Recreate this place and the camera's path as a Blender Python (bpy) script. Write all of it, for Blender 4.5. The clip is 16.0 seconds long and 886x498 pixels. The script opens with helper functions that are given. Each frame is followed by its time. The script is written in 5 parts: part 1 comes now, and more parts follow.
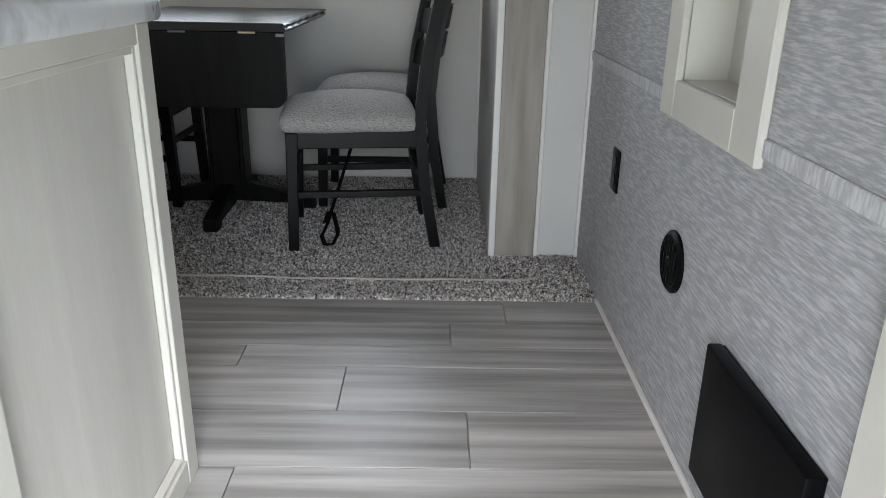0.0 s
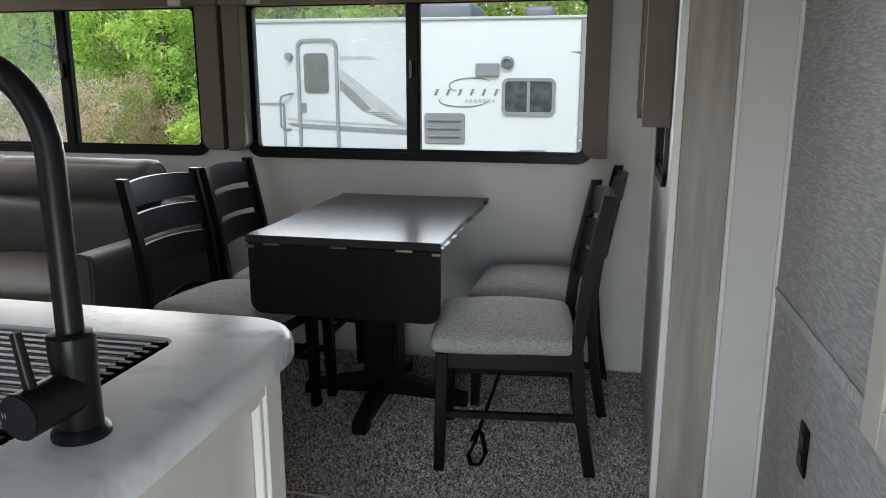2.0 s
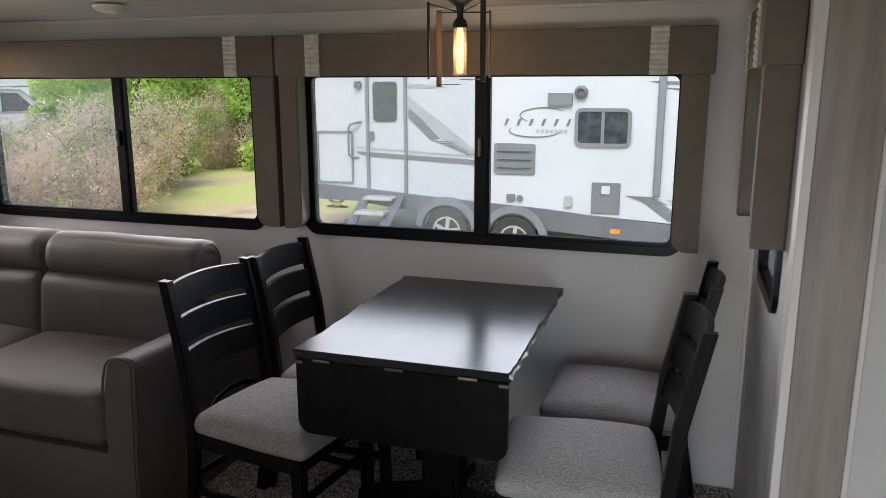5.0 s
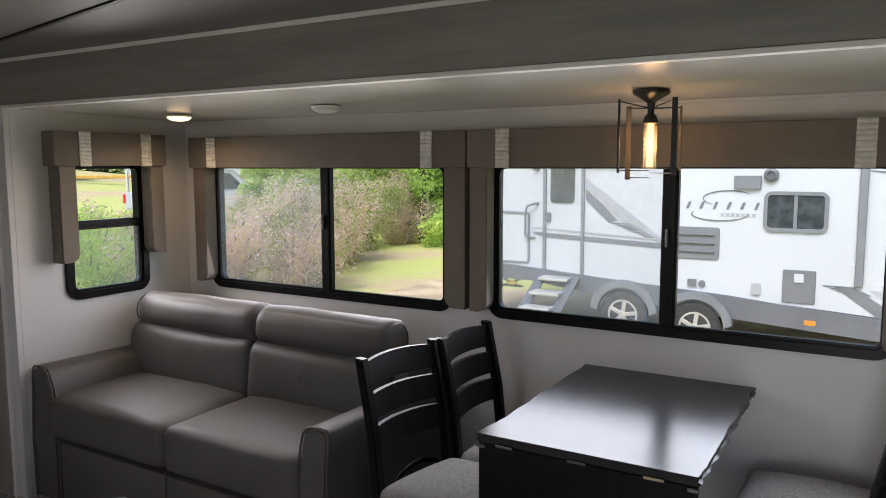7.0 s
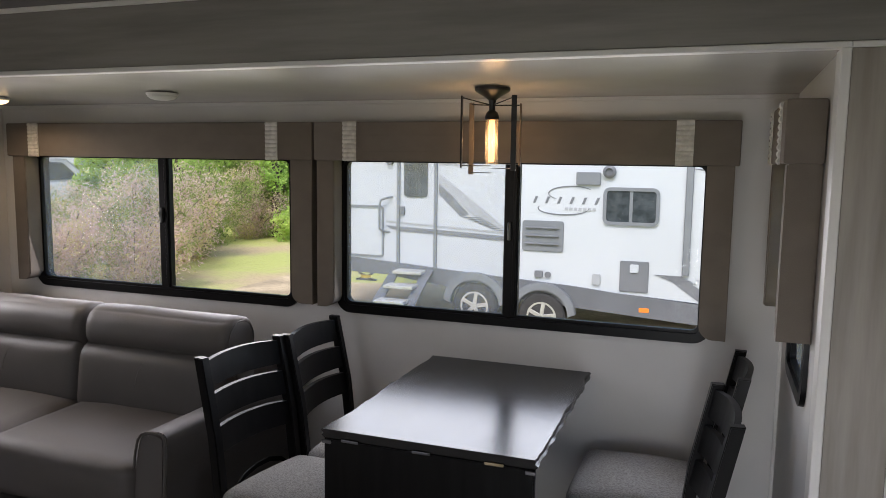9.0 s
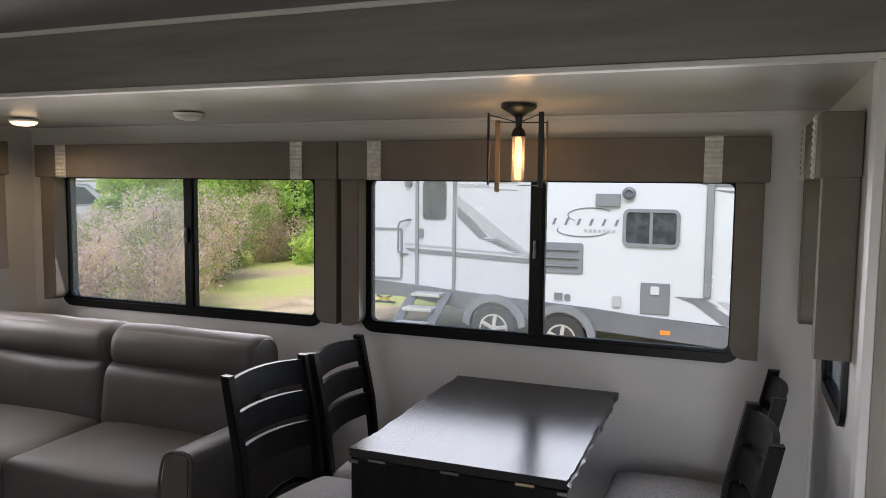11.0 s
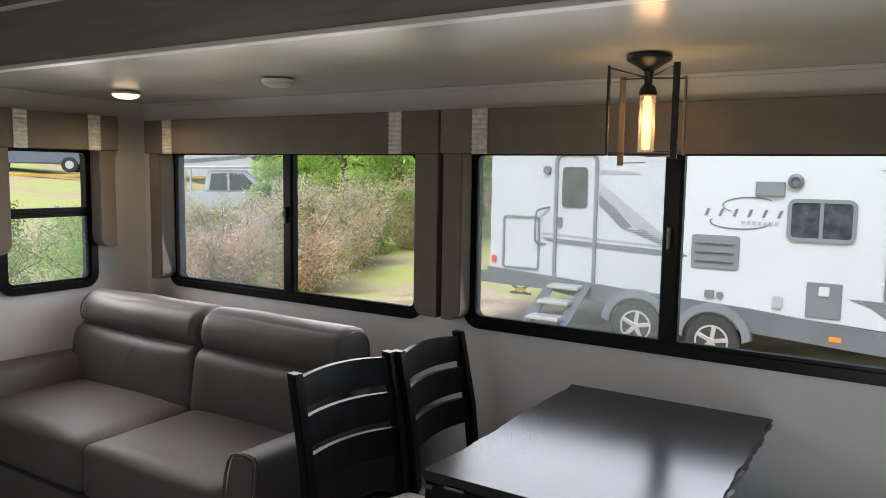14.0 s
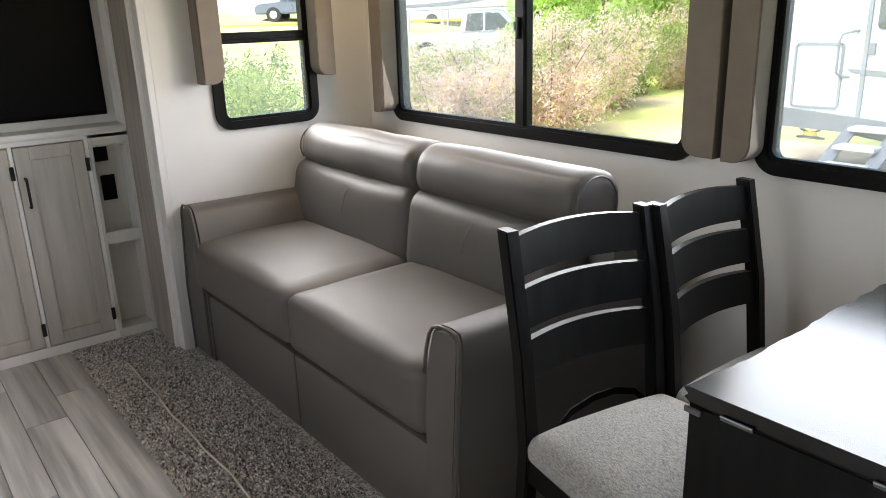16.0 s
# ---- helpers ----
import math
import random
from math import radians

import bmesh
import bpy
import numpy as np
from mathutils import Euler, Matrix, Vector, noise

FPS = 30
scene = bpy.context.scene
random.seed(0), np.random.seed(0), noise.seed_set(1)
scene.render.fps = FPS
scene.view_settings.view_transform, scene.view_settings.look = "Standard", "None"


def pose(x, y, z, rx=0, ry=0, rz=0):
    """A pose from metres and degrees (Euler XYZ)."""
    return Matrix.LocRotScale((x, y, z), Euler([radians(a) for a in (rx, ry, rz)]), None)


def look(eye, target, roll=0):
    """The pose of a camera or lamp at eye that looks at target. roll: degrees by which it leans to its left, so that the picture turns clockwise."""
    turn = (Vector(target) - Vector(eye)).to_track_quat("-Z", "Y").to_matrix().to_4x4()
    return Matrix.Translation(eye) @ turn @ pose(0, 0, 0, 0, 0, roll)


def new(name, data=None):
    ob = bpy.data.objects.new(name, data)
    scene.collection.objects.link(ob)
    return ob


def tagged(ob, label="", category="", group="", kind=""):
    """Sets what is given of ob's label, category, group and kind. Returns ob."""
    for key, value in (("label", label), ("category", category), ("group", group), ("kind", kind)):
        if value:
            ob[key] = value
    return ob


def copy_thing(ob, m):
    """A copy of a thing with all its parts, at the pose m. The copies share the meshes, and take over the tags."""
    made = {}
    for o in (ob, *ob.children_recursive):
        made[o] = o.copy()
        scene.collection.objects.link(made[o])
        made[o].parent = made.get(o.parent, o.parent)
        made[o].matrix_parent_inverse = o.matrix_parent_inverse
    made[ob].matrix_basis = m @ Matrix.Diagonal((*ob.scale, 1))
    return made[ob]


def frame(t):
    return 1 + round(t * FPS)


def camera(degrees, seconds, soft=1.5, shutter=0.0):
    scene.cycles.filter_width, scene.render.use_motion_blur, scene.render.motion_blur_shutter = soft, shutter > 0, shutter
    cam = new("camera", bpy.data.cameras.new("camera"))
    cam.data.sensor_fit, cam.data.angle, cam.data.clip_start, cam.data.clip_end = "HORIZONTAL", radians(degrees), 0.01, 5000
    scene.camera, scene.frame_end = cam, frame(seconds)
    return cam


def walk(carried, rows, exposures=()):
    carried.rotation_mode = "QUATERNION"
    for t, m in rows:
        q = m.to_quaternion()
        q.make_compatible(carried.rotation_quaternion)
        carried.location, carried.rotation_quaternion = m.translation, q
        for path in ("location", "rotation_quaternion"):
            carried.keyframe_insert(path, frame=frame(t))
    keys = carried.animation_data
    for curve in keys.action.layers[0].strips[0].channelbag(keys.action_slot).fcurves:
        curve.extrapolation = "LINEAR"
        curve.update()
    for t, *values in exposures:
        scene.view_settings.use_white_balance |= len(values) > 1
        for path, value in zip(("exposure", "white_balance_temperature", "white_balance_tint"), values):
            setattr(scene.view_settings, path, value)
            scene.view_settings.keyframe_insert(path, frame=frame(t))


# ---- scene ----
cam = camera(61.1, 16.0, soft=0.8)
PATH = [
    (0, (0.048, -0.045, 0.935), (0.076, 1.83, 0.238), 1.1),
    (0.5, (-0.002, 0.143, 1.002), (-0.081, 2.048, 0.397), 1.1),
    (1, (-0.015, 0.259, 1.174), (-0.192, 2.169, 0.608), 0.3),
    (1.5, (-0.008, 0.248, 1.257), (-0.292, 2.163, 0.755), 0.3),
    (2, (0.07, 0.197, 1.278), (-0.351, 2.101, 0.834), -0.0),
    (2.5, (0.088, 0.204, 1.29), (-0.438, 2.086, 0.864), -0.6),
    (3, (0.097, 0.267, 1.28), (-0.467, 2.137, 0.847), -1.0),
    (3.2, (0.092, 0.288, 1.274), (-0.469, 2.157, 0.836), -0.9),
    (5.3, (-0.021, 0.544, 1.576), (-0.635, 2.402, 1.163), 0.5),
    (5.5, (0.001, 0.517, 1.585), (-0.675, 2.363, 1.217), 0.1),
    (6, (0.008, 0.49, 1.615), (-0.842, 2.276, 1.323), -0.3),
    (6.5, (-0.024, 0.476, 1.607), (-1.009, 2.2, 1.368), -0.4),
    (7, (-0.038, 0.459, 1.597), (-1.057, 2.166, 1.377), -0.1),
    (7.5, (-0.031, 0.453, 1.605), (-0.987, 2.196, 1.386), 0.3),
    (8, (-0.011, 0.453, 1.609), (-0.847, 2.256, 1.389), 0.7),
    (8.5, (0.004, 0.464, 1.61), (-0.719, 2.315, 1.382), 1.0),
    (9, (-0.006, 0.479, 1.596), (-0.681, 2.347, 1.362), 0.8),
    (11.3, (-0.046, 0.481, 1.573), (-0.765, 2.34, 1.412), 0.6),
    (11.5, (-0.039, 0.49, 1.598), (-0.718, 2.366, 1.445), 0.5),
    (12, (-0.061, 0.528, 1.612), (-0.65, 2.437, 1.507), 0.5),
    (12.5, (-0.104, 0.608, 1.611), (-0.684, 2.521, 1.54), 0.4),
    (13, (-0.092, 0.697, 1.594), (-0.799, 2.568, 1.537), 0.5),
    (13.5, (-0.073, 0.838, 1.562), (-0.959, 2.628, 1.467), 0.9),
    (14, (-0.092, 0.933, 1.519), (-1.157, 2.614, 1.316), 0.9),
    (14.5, (-0.219, 1.083, 1.472), (-1.425, 2.642, 1.134), 0.5),
    (15, (-0.377, 1.212, 1.436), (-1.702, 2.639, 0.98), -0.1),
    (15.5, (-0.444, 1.327, 1.399), (-1.875, 2.616, 0.862), -1.1),
    (16, (-0.471, 1.461, 1.371), (-1.979, 2.632, 0.774), -1.8),
]
walk(cam, [(t, look(eye, target, roll)) for t, eye, target, roll in PATH],
     [(0.0, 0.2, 6350, 10), (1.0, -0.02, 6300, 9), (1.5, 0.0, 6350, 8), (3.0, 0.11, 6350, 8), (5.5, 0.0, 6450, 16), (7.0, 0.14, 6450, 16), (7.5, 0.18, 6450, 16), (8.0, 0.14, 6450, 16), (8.5, 0.05, 6450, 16), (9.0, 0.03, 6450, 17), (11.5, 0.0, 6450, 18), (13.0, 0.0, 6450, 17),
      (14.4, 0.02, 6450, 13), (15.0, 0.56, 6500, 11), (15.5, 0.88, 6550, 10), (16.0, 1.16, 6550, 10)])

# ---------------------------------------------------------------- light
world = bpy.data.worlds.new("world")
scene.world = world
world.use_nodes = True
wn = world.node_tree.nodes
sky = wn.new("ShaderNodeTexSky")
sky.sky_type, sky.sun_disc = 'NISHITA', False
sky.sun_elevation, sky.sun_rotation = radians(48), radians(200)
sky.dust_density, sky.air_density = 1.6, 1.0
wn["Background"].inputs["Strength"].default_value = 0.36
world.node_tree.links.new(sky.outputs[0], wn["Background"].inputs["Color"])
sun = new("sun", bpy.data.lights.new("sun", 'SUN'))
sun.data.energy, sun.data.angle, sun.data.color = 3.3, radians(20), (1.0, 0.99, 0.97)
sun.matrix_world = look((2, -8, 10), (0, 0, 0))


def area(name, place, target, w, h, power, color=(1, 1, 1), spread=130):
    lamp = bpy.data.lights.new(name, 'AREA')
    lamp.shape, lamp.size, lamp.size_y, lamp.energy, lamp.color = 'RECTANGLE', w, h, power, color
    ob = new(name, lamp)
    lamp.spread = radians(spread)
    ob.matrix_world = look(place, target)
    return ob


# daylight through the openings; the first lamp is an added, unseen fill
area("daylight_kitchen_window", (-2.1, -0.21, 1.40), (-2.3, 2.4, 0.5), 0.9, 0.5, 3.0, (1.0, 0.97, 0.96))
for x0, x1, power, tint in ((-3.29, -2.545, 5.0, (1.0, 0.96, 0.95)), (-2.465, -1.80, 5.0, (1.0, 0.96, 0.95)), (-1.53, -0.815, 4.0, (0.93, 0.96, 1.0)), (-0.74, -0.035, 4.0, (0.93, 0.96, 1.0))):
    area("daylight_pane", ((x0 + x1) / 2, 3.325, 1.27), ((x0 + x1) / 2, 0, 0.35), x1 - x0, 0.62, power, tint)
area("daylight_window", (-3.455, 2.9, 1.26), (0, 2.9, 0.4), 0.35, 0.55, 4, (1.0, 0.97, 0.95))
area("daylight_doorway", (0.0, -0.32, 0.48), (-0.15, 2.0, 0.0), 0.6, 0.8, 6.9, (0.90, 0.96, 1.0), 105)

# ---------------------------------------------------------------- mesh helpers
def box(bm, x0, x1, y0, y1, z0, z1, bevel=0.0, seg=1, m=None):
    tmp = bmesh.new()
    bmesh.ops.create_cube(tmp, size=1)
    for v in tmp.verts:
        v.co = ((x0 + x1) / 2 + v.co.x * (x1 - x0), (y0 + y1) / 2 + v.co.y * (y1 - y0), (z0 + z1) / 2 + v.co.z * (z1 - z0))
    if bevel:
        bmesh.ops.bevel(tmp, geom=tmp.edges[:], offset=bevel, segments=seg, affect='EDGES', profile=0.5)
    return join(bm, tmp, m)


def join(bm, tmp, m=None):
    if m is not None:
        bmesh.ops.transform(tmp, matrix=m, verts=tmp.verts)
    me = bpy.data.meshes.new("tmp")
    tmp.to_mesh(me)
    tmp.free()
    bm.from_mesh(me)
    bpy.data.meshes.remove(me)
    return bm


def cone(bm, a, b, r0, r1, n=16, bevel=0.0):
    """A round bar from a to b, with its two radii."""
    a, b = Vector(a), Vector(b)
    tmp = bmesh.new()
    bmesh.ops.create_cone(tmp, cap_ends=True, segments=n, radius1=r0, radius2=r1, depth=(b - a).length)
    if bevel:
        bmesh.ops.bevel(tmp, geom=[e for e in tmp.edges if len(e.link_faces) == 2 and min(len(f.verts) for f in e.link_faces) < max(len(f.verts) for f in e.link_faces)],
                        offset=bevel, segments=2, affect='EDGES')
    return join(bm, tmp, Matrix.Translation((a + b) / 2) @ (b - a).to_track_quat('Z', 'Y').to_matrix().to_4x4())


def bar(bm, a, b, w, d, bevel=0.0, up=(0, 0, 1), taper=1.0):
    """A squared bar from a to b."""
    a, b = Vector(a), Vector(b)
    z = (b - a).normalized()
    x = Vector(up).cross(z)
    x = x.normalized() if x.length > 1e-4 else Vector((1, 0, 0))
    y = z.cross(x)
    tmp = bmesh.new()
    bmesh.ops.create_cube(tmp, size=1)
    for v in tmp.verts:
        k = taper if v.co.z > 0 else 1.0
        v.co = (v.co.x * w * k, v.co.y * d * k, v.co.z * (b - a).length)
    if bevel:
        bmesh.ops.bevel(tmp, geom=tmp.edges[:], offset=bevel, segments=1, affect='EDGES')
    rot = Matrix((x, y, z)).transposed().to_4x4()
    return join(bm, tmp, Matrix.Translation((a + b) / 2) @ rot)


def tube(bm, pts, r, n=10):
    """A round tube along a line of points."""
    pts = [Vector(p) for p in pts]
    rings = []
    side = None
    for i, p in enumerate(pts):
        d = (pts[min(i + 1, len(pts) - 1)] - pts[max(i - 1, 0)]).normalized()
        if side is None:
            side = d.orthogonal().normalized()
        side = (side - d * side.dot(d)).normalized()
        other = d.cross(side)
        rings.append([bm.verts.new(p + r * (math.cos(2 * math.pi * k / n) * side + math.sin(2 * math.pi * k / n) * other)) for k in range(n)])
    for a, b in zip(rings, rings[1:]):
        for k in range(n):
            bm.faces.new((a[k], a[(k + 1) % n], b[(k + 1) % n], b[k]))
    bm.faces.new(rings[0][::-1])
    bm.faces.new(rings[-1])
    return bm


def lathe(bm, profile, n=24, m=None):
    """A turned shape: pairs of radius and height."""
    tmp = bmesh.new()
    rings = [[tmp.verts.new((r * math.cos(2 * math.pi * k / n), r * math.sin(2 * math.pi * k / n), z)) for k in range(n)] for r, z in profile]
    for a, b in zip(rings, rings[1:]):
        for k in range(n):
            tmp.faces.new((a[k], a[(k + 1) % n], b[(k + 1) % n], b[k]))
    tmp.faces.new(rings[0][::-1])
    tmp.faces.new(rings[-1])
    return join(bm, tmp, m)


def rounded(w, h, r, n=6):
    """The outline of a rounded rectangle round the origin."""
    out = []
    for cx, cy, a0 in ((w / 2 - r, h / 2 - r, 0), (-w / 2 + r, h / 2 - r, 90), (-w / 2 + r, -h / 2 + r, 180), (w / 2 - r, -h / 2 + r, 270)):
        for k in range(n + 1):
            a = radians(a0 + 90 * k / n)
            out.append((cx + r * math.cos(a), cy + r * math.sin(a)))
    return out


def ring(bm, w, h, r, band, depth, m=None, lip=0.0):
    """A rounded frame standing in the xz plane, its depth along y."""
    tmp = bmesh.new()
    outer, inner = rounded(w, h, r), rounded(w - 2 * band, h - 2 * band, max(r - band, 0.004))
    lines = [(outer, depth), (rounded(w - 2 * lip, h - 2 * lip, max(r - lip, 0.004)), 0.0), (inner, 0.0), (inner, depth)]
    loops = [[tmp.verts.new((x, y, z)) for x, z in pts] for pts, y in lines]
    n = len(outer)
    for a, b in zip(loops, loops[1:] + loops[:1]):
        for k in range(n):
            tmp.faces.new((a[k], a[(k + 1) % n], b[(k + 1) % n], b[k]))
    bmesh.ops.recalc_face_normals(tmp, faces=tmp.faces[:])
    return join(bm, tmp, m)


def slab(bm, outline, y0, y1, m=None, bevel=0.0):
    """A plate with that outline in the xz plane, from y0 to y1."""
    tmp = bmesh.new()
    a = [tmp.verts.new((x, y0, z)) for x, z in outline]
    b = [tmp.verts.new((x, y1, z)) for x, z in outline]
    tmp.faces.new(a)
    tmp.faces.new(b[::-1])
    n = len(a)
    for k in range(n):
        tmp.faces.new((a[k], b[k], b[(k + 1) % n], a[(k + 1) % n]))
    bmesh.ops.recalc_face_normals(tmp, faces=tmp.faces[:])
    if bevel:
        bmesh.ops.bevel(tmp, geom=[e for e in tmp.edges if any(len(f.verts) > 4 for f in e.link_faces)], offset=bevel, segments=2, affect='EDGES')
    return join(bm, tmp, m)


def cushion(bm, w, d, h, r, puff=0.0, cuts=11, m=None, wobble=0.0, sides=0.0):
    """A padded block round the origin, its base at z = 0."""
    tmp = bmesh.new()
    bmesh.ops.create_cube(tmp, size=1)
    bmesh.ops.subdivide_edges(tmp, edges=tmp.edges[:], cuts=cuts, use_grid_fill=True)
    half = Vector((w / 2, d / 2, h / 2))
    for v in tmp.verts:
        u = v.co * 2
        p = Vector(math.copysign(abs(c) ** 0.8, c) * s for c, s in zip(u, half))
        core = Vector(max(-s + r, min(s - r, c)) for c, s in zip(p, half))
        off = p - core
        if off.length > 1e-6:
            p = core + off.normalized() * min(r, off.length if max(abs(k) for k in off) < r * 0.999 else r)
        top = max(0.0, 1 - u.x ** 2) * max(0.0, 1 - u.y ** 2)
        p.z += puff * top * (1 if u.z > 0 else -0.15) * abs(u.z)
        face = max(0.0, 1 - u.z ** 2)
        p.x += sides * u.x * face * max(0.0, 1 - u.y ** 2)
        p.y += sides * u.y * face * max(0.0, 1 - u.x ** 2)
        if wobble:
            p += wobble * Vector(noise.noise_vector(p * 6 + Vector((w * 31, d * 17, h * 7))))
        v.co = p + Vector((0, 0, h / 2))
    return join(bm, tmp, m)


def thing(name, place=(0, 0, 0), label="", category="", group="", turn=0.0, kind=""):
    ob = new(name)
    ob.empty_display_size = 0.1
    ob.matrix_world = pose(*place, 0, 0, turn)
    return tagged(ob, label, category, group, kind)


def part(name, bm, material, parent=None, label="", smooth=35, m=None):
    """Links a bmesh as one mesh object, as a part of its parent."""
    me = bpy.data.meshes.new(name)
    bmesh.ops.recalc_face_normals(bm, faces=bm.faces[:]) if len(bm.faces) < 20000 else None
    bm.to_mesh(me)
    bm.free()
    me.materials.append(material)
    if smooth:
        me.shade_smooth()
        me.set_sharp_from_angle(angle=radians(smooth))
    ob = new(name, me)
    if m is not None:
        ob.matrix_basis = m
    if parent is not None:
        ob.parent = parent
    if label:
        ob["label"] = label
    return ob


def B():
    return bmesh.new()


def solid(name, material, *boxes, label="", category="", kind="structure", bevel=0.002):
    """A piece of the setting made of boxes."""
    bm = B()
    for b in boxes:
        box(bm, *b, bevel=bevel)
    return tagged(part(name, bm, material), label, category, "", kind)


# ---------------------------------------------------------------- materials
def material(name, color, rough=0.6, metal=0.0, vary=0.08, scale=8.0, stretch=(1, 1, 1), bump=0.05, fine=120.0, second=None, mix=(0.4, 0.6), coat=0.0, spec=0.5, bump_scale=None, rvary=0.08, detail=6.0):
    """A surface with variation at two scales, in object space."""
    mat = bpy.data.materials.new(name)
    mat.use_nodes = True
    nt = mat.node_tree
    N, L = nt.nodes, nt.links
    out = N["Principled BSDF"]
    out.inputs["Metallic"].default_value = metal
    out.inputs["Coat Weight"].default_value = coat
    out.inputs["Specular IOR Level"].default_value = spec
    co = N.new("ShaderNodeTexCoord")
    mp = N.new("ShaderNodeMapping")
    mp.inputs["Scale"].default_value = stretch
    L.new(co.outputs["Object"], mp.inputs["Vector"])
    big = N.new("ShaderNodeTexNoise")
    big.inputs["Scale"].default_value, big.inputs["Detail"].default_value = scale, detail
    small = N.new("ShaderNodeTexNoise")
    small.inputs["Scale"].default_value, small.inputs["Detail"].default_value = fine, 3
    for n in (big, small):
        L.new(mp.outputs[0], n.inputs["Vector"])
    ramp = N.new("ShaderNodeValToRGB")
    second = second or tuple(c * (1 - vary * 2) for c in color)
    ramp.color_ramp.elements[0].position, ramp.color_ramp.elements[1].position = mix
    ramp.color_ramp.elements[0].color, ramp.color_ramp.elements[1].color = (*second, 1), (*color, 1)
    L.new(big.outputs["Fac"], ramp.inputs["Fac"])
    tint = N.new("ShaderNodeMix")
    tint.data_type, tint.blend_type = 'RGBA', 'MULTIPLY'
    tint.inputs["Factor"].default_value = 1.0
    shade = N.new("ShaderNodeMapRange")
    shade.inputs["To Min"].default_value, shade.inputs["To Max"].default_value = 1 - vary, 1 + vary
    L.new(small.outputs["Fac"], shade.inputs["Value"])
    L.new(ramp.outputs[0], tint.inputs["A"])
    L.new(shade.outputs[0], tint.inputs["B"])
    L.new(tint.outputs["Result"], out.inputs["Base Color"])
    rr = N.new("ShaderNodeMapRange")
    rr.inputs["To Min"].default_value, rr.inputs["To Max"].default_value = max(rough - rvary, 0.02), min(rough + rvary, 1)
    L.new(big.outputs["Fac"], rr.inputs["Value"])
    L.new(rr.outputs[0], out.inputs["Roughness"])
    if bump:
        bp = N.new("ShaderNodeBump")
        bp.inputs["Strength"].default_value, bp.inputs["Distance"].default_value = bump, 0.002
        L.new(small.outputs["Fac"], bp.inputs["Height"])
        L.new(bp.outputs[0], out.inputs["Normal"])
    return mat


def node(mat, kind):
    return mat.node_tree.nodes.new("ShaderNode" + kind)


def wood(name, dark, light, scale=3.0, stretch=(1, 18, 18), rough=0.5, knots=False, rand=0.0, coat=0.0, bump=0.15, spec=0.5):
    """Grained boards; the grain runs along the axis of the smallest stretch."""
    mat = material(name, light, rough, 0, 0.06, scale, stretch, bump, 22, dark, (0.3, 0.68), coat=coat, detail=9.0, spec=spec)
    nt = mat.node_tree
    if knots:
        vor, spot, dark = node(mat, "TexVoronoi"), node(mat, "MapRange"), node(mat, "Mix")
        vor.inputs["Scale"].default_value = 1.1
        mp2 = node(mat, "Mapping")
        mp2.inputs["Scale"].default_value = [min(c, 5.0) ** 0.55 * 1.6 for c in stretch]
        nt.links.new(nt.nodes["Texture Coordinate"].outputs["Object"], mp2.inputs["Vector"])
        nt.links.new(mp2.outputs[0], vor.inputs["Vector"])
        spot.inputs["From Min"].default_value, spot.inputs["From Max"].default_value = 0.02, 0.11
        spot.inputs["To Min"].default_value, spot.inputs["To Max"].default_value = 0.55, 1.0
        nt.links.new(vor.outputs["Distance"], spot.inputs["Value"])
        dark.data_type, dark.blend_type = 'RGBA', 'MULTIPLY'
        dark.inputs["Factor"].default_value = 1.0
        out = nt.nodes["Principled BSDF"]
        nt.links.new(out.inputs["Base Color"].links[0].from_socket, dark.inputs["A"])
        nt.links.new(spot.outputs[0], dark.inputs["B"])
        nt.links.new(dark.outputs["Result"], out.inputs["Base Color"])
    if rand:
        info = node(mat, "ObjectInfo")
        add = node(mat, "VectorMath")
        add.operation = 'ADD'
        mul = node(mat, "Math")
        mul.operation, mul.inputs[1].default_value = 'MULTIPLY', 37.0
        nt.links.new(info.outputs["Random"], mul.inputs[0])
        mp = nt.nodes["Mapping"]
        co = nt.nodes["Texture Coordinate"]
        nt.links.new(co.outputs["Object"], add.inputs[0])
        nt.links.new(mul.outputs[0], add.inputs[1])
        nt.links.new(add.outputs[0], mp.inputs["Vector"])
        tone = node(mat, "Mix")
        tone.data_type, tone.blend_type = 'RGBA', 'MULTIPLY'
        tone.inputs["Factor"].default_value = 1.0
        rg = node(mat, "MapRange")
        rg.inputs["To Min"].default_value, rg.inputs["To Max"].default_value = 1 - rand, 1 + rand
        nt.links.new(info.outputs["Random"], rg.inputs["Value"])
        out = nt.nodes["Principled BSDF"]
        old = out.inputs["Base Color"].links[0].from_socket
        nt.links.new(old, tone.inputs["A"])
        nt.links.new(rg.outputs[0], tone.inputs["B"])
        nt.links.new(tone.outputs["Result"], out.inputs["Base Color"])
    return mat


def glow(name, color, strength):
    mat = bpy.data.materials.new(name)
    mat.use_nodes = True
    p = mat.node_tree.nodes["Principled BSDF"]
    p.inputs["Base Color"].default_value = (*color, 1)
    p.inputs["Emission Color"].default_value = (*color, 1)
    p.inputs["Emission Strength"].default_value = strength
    return mat


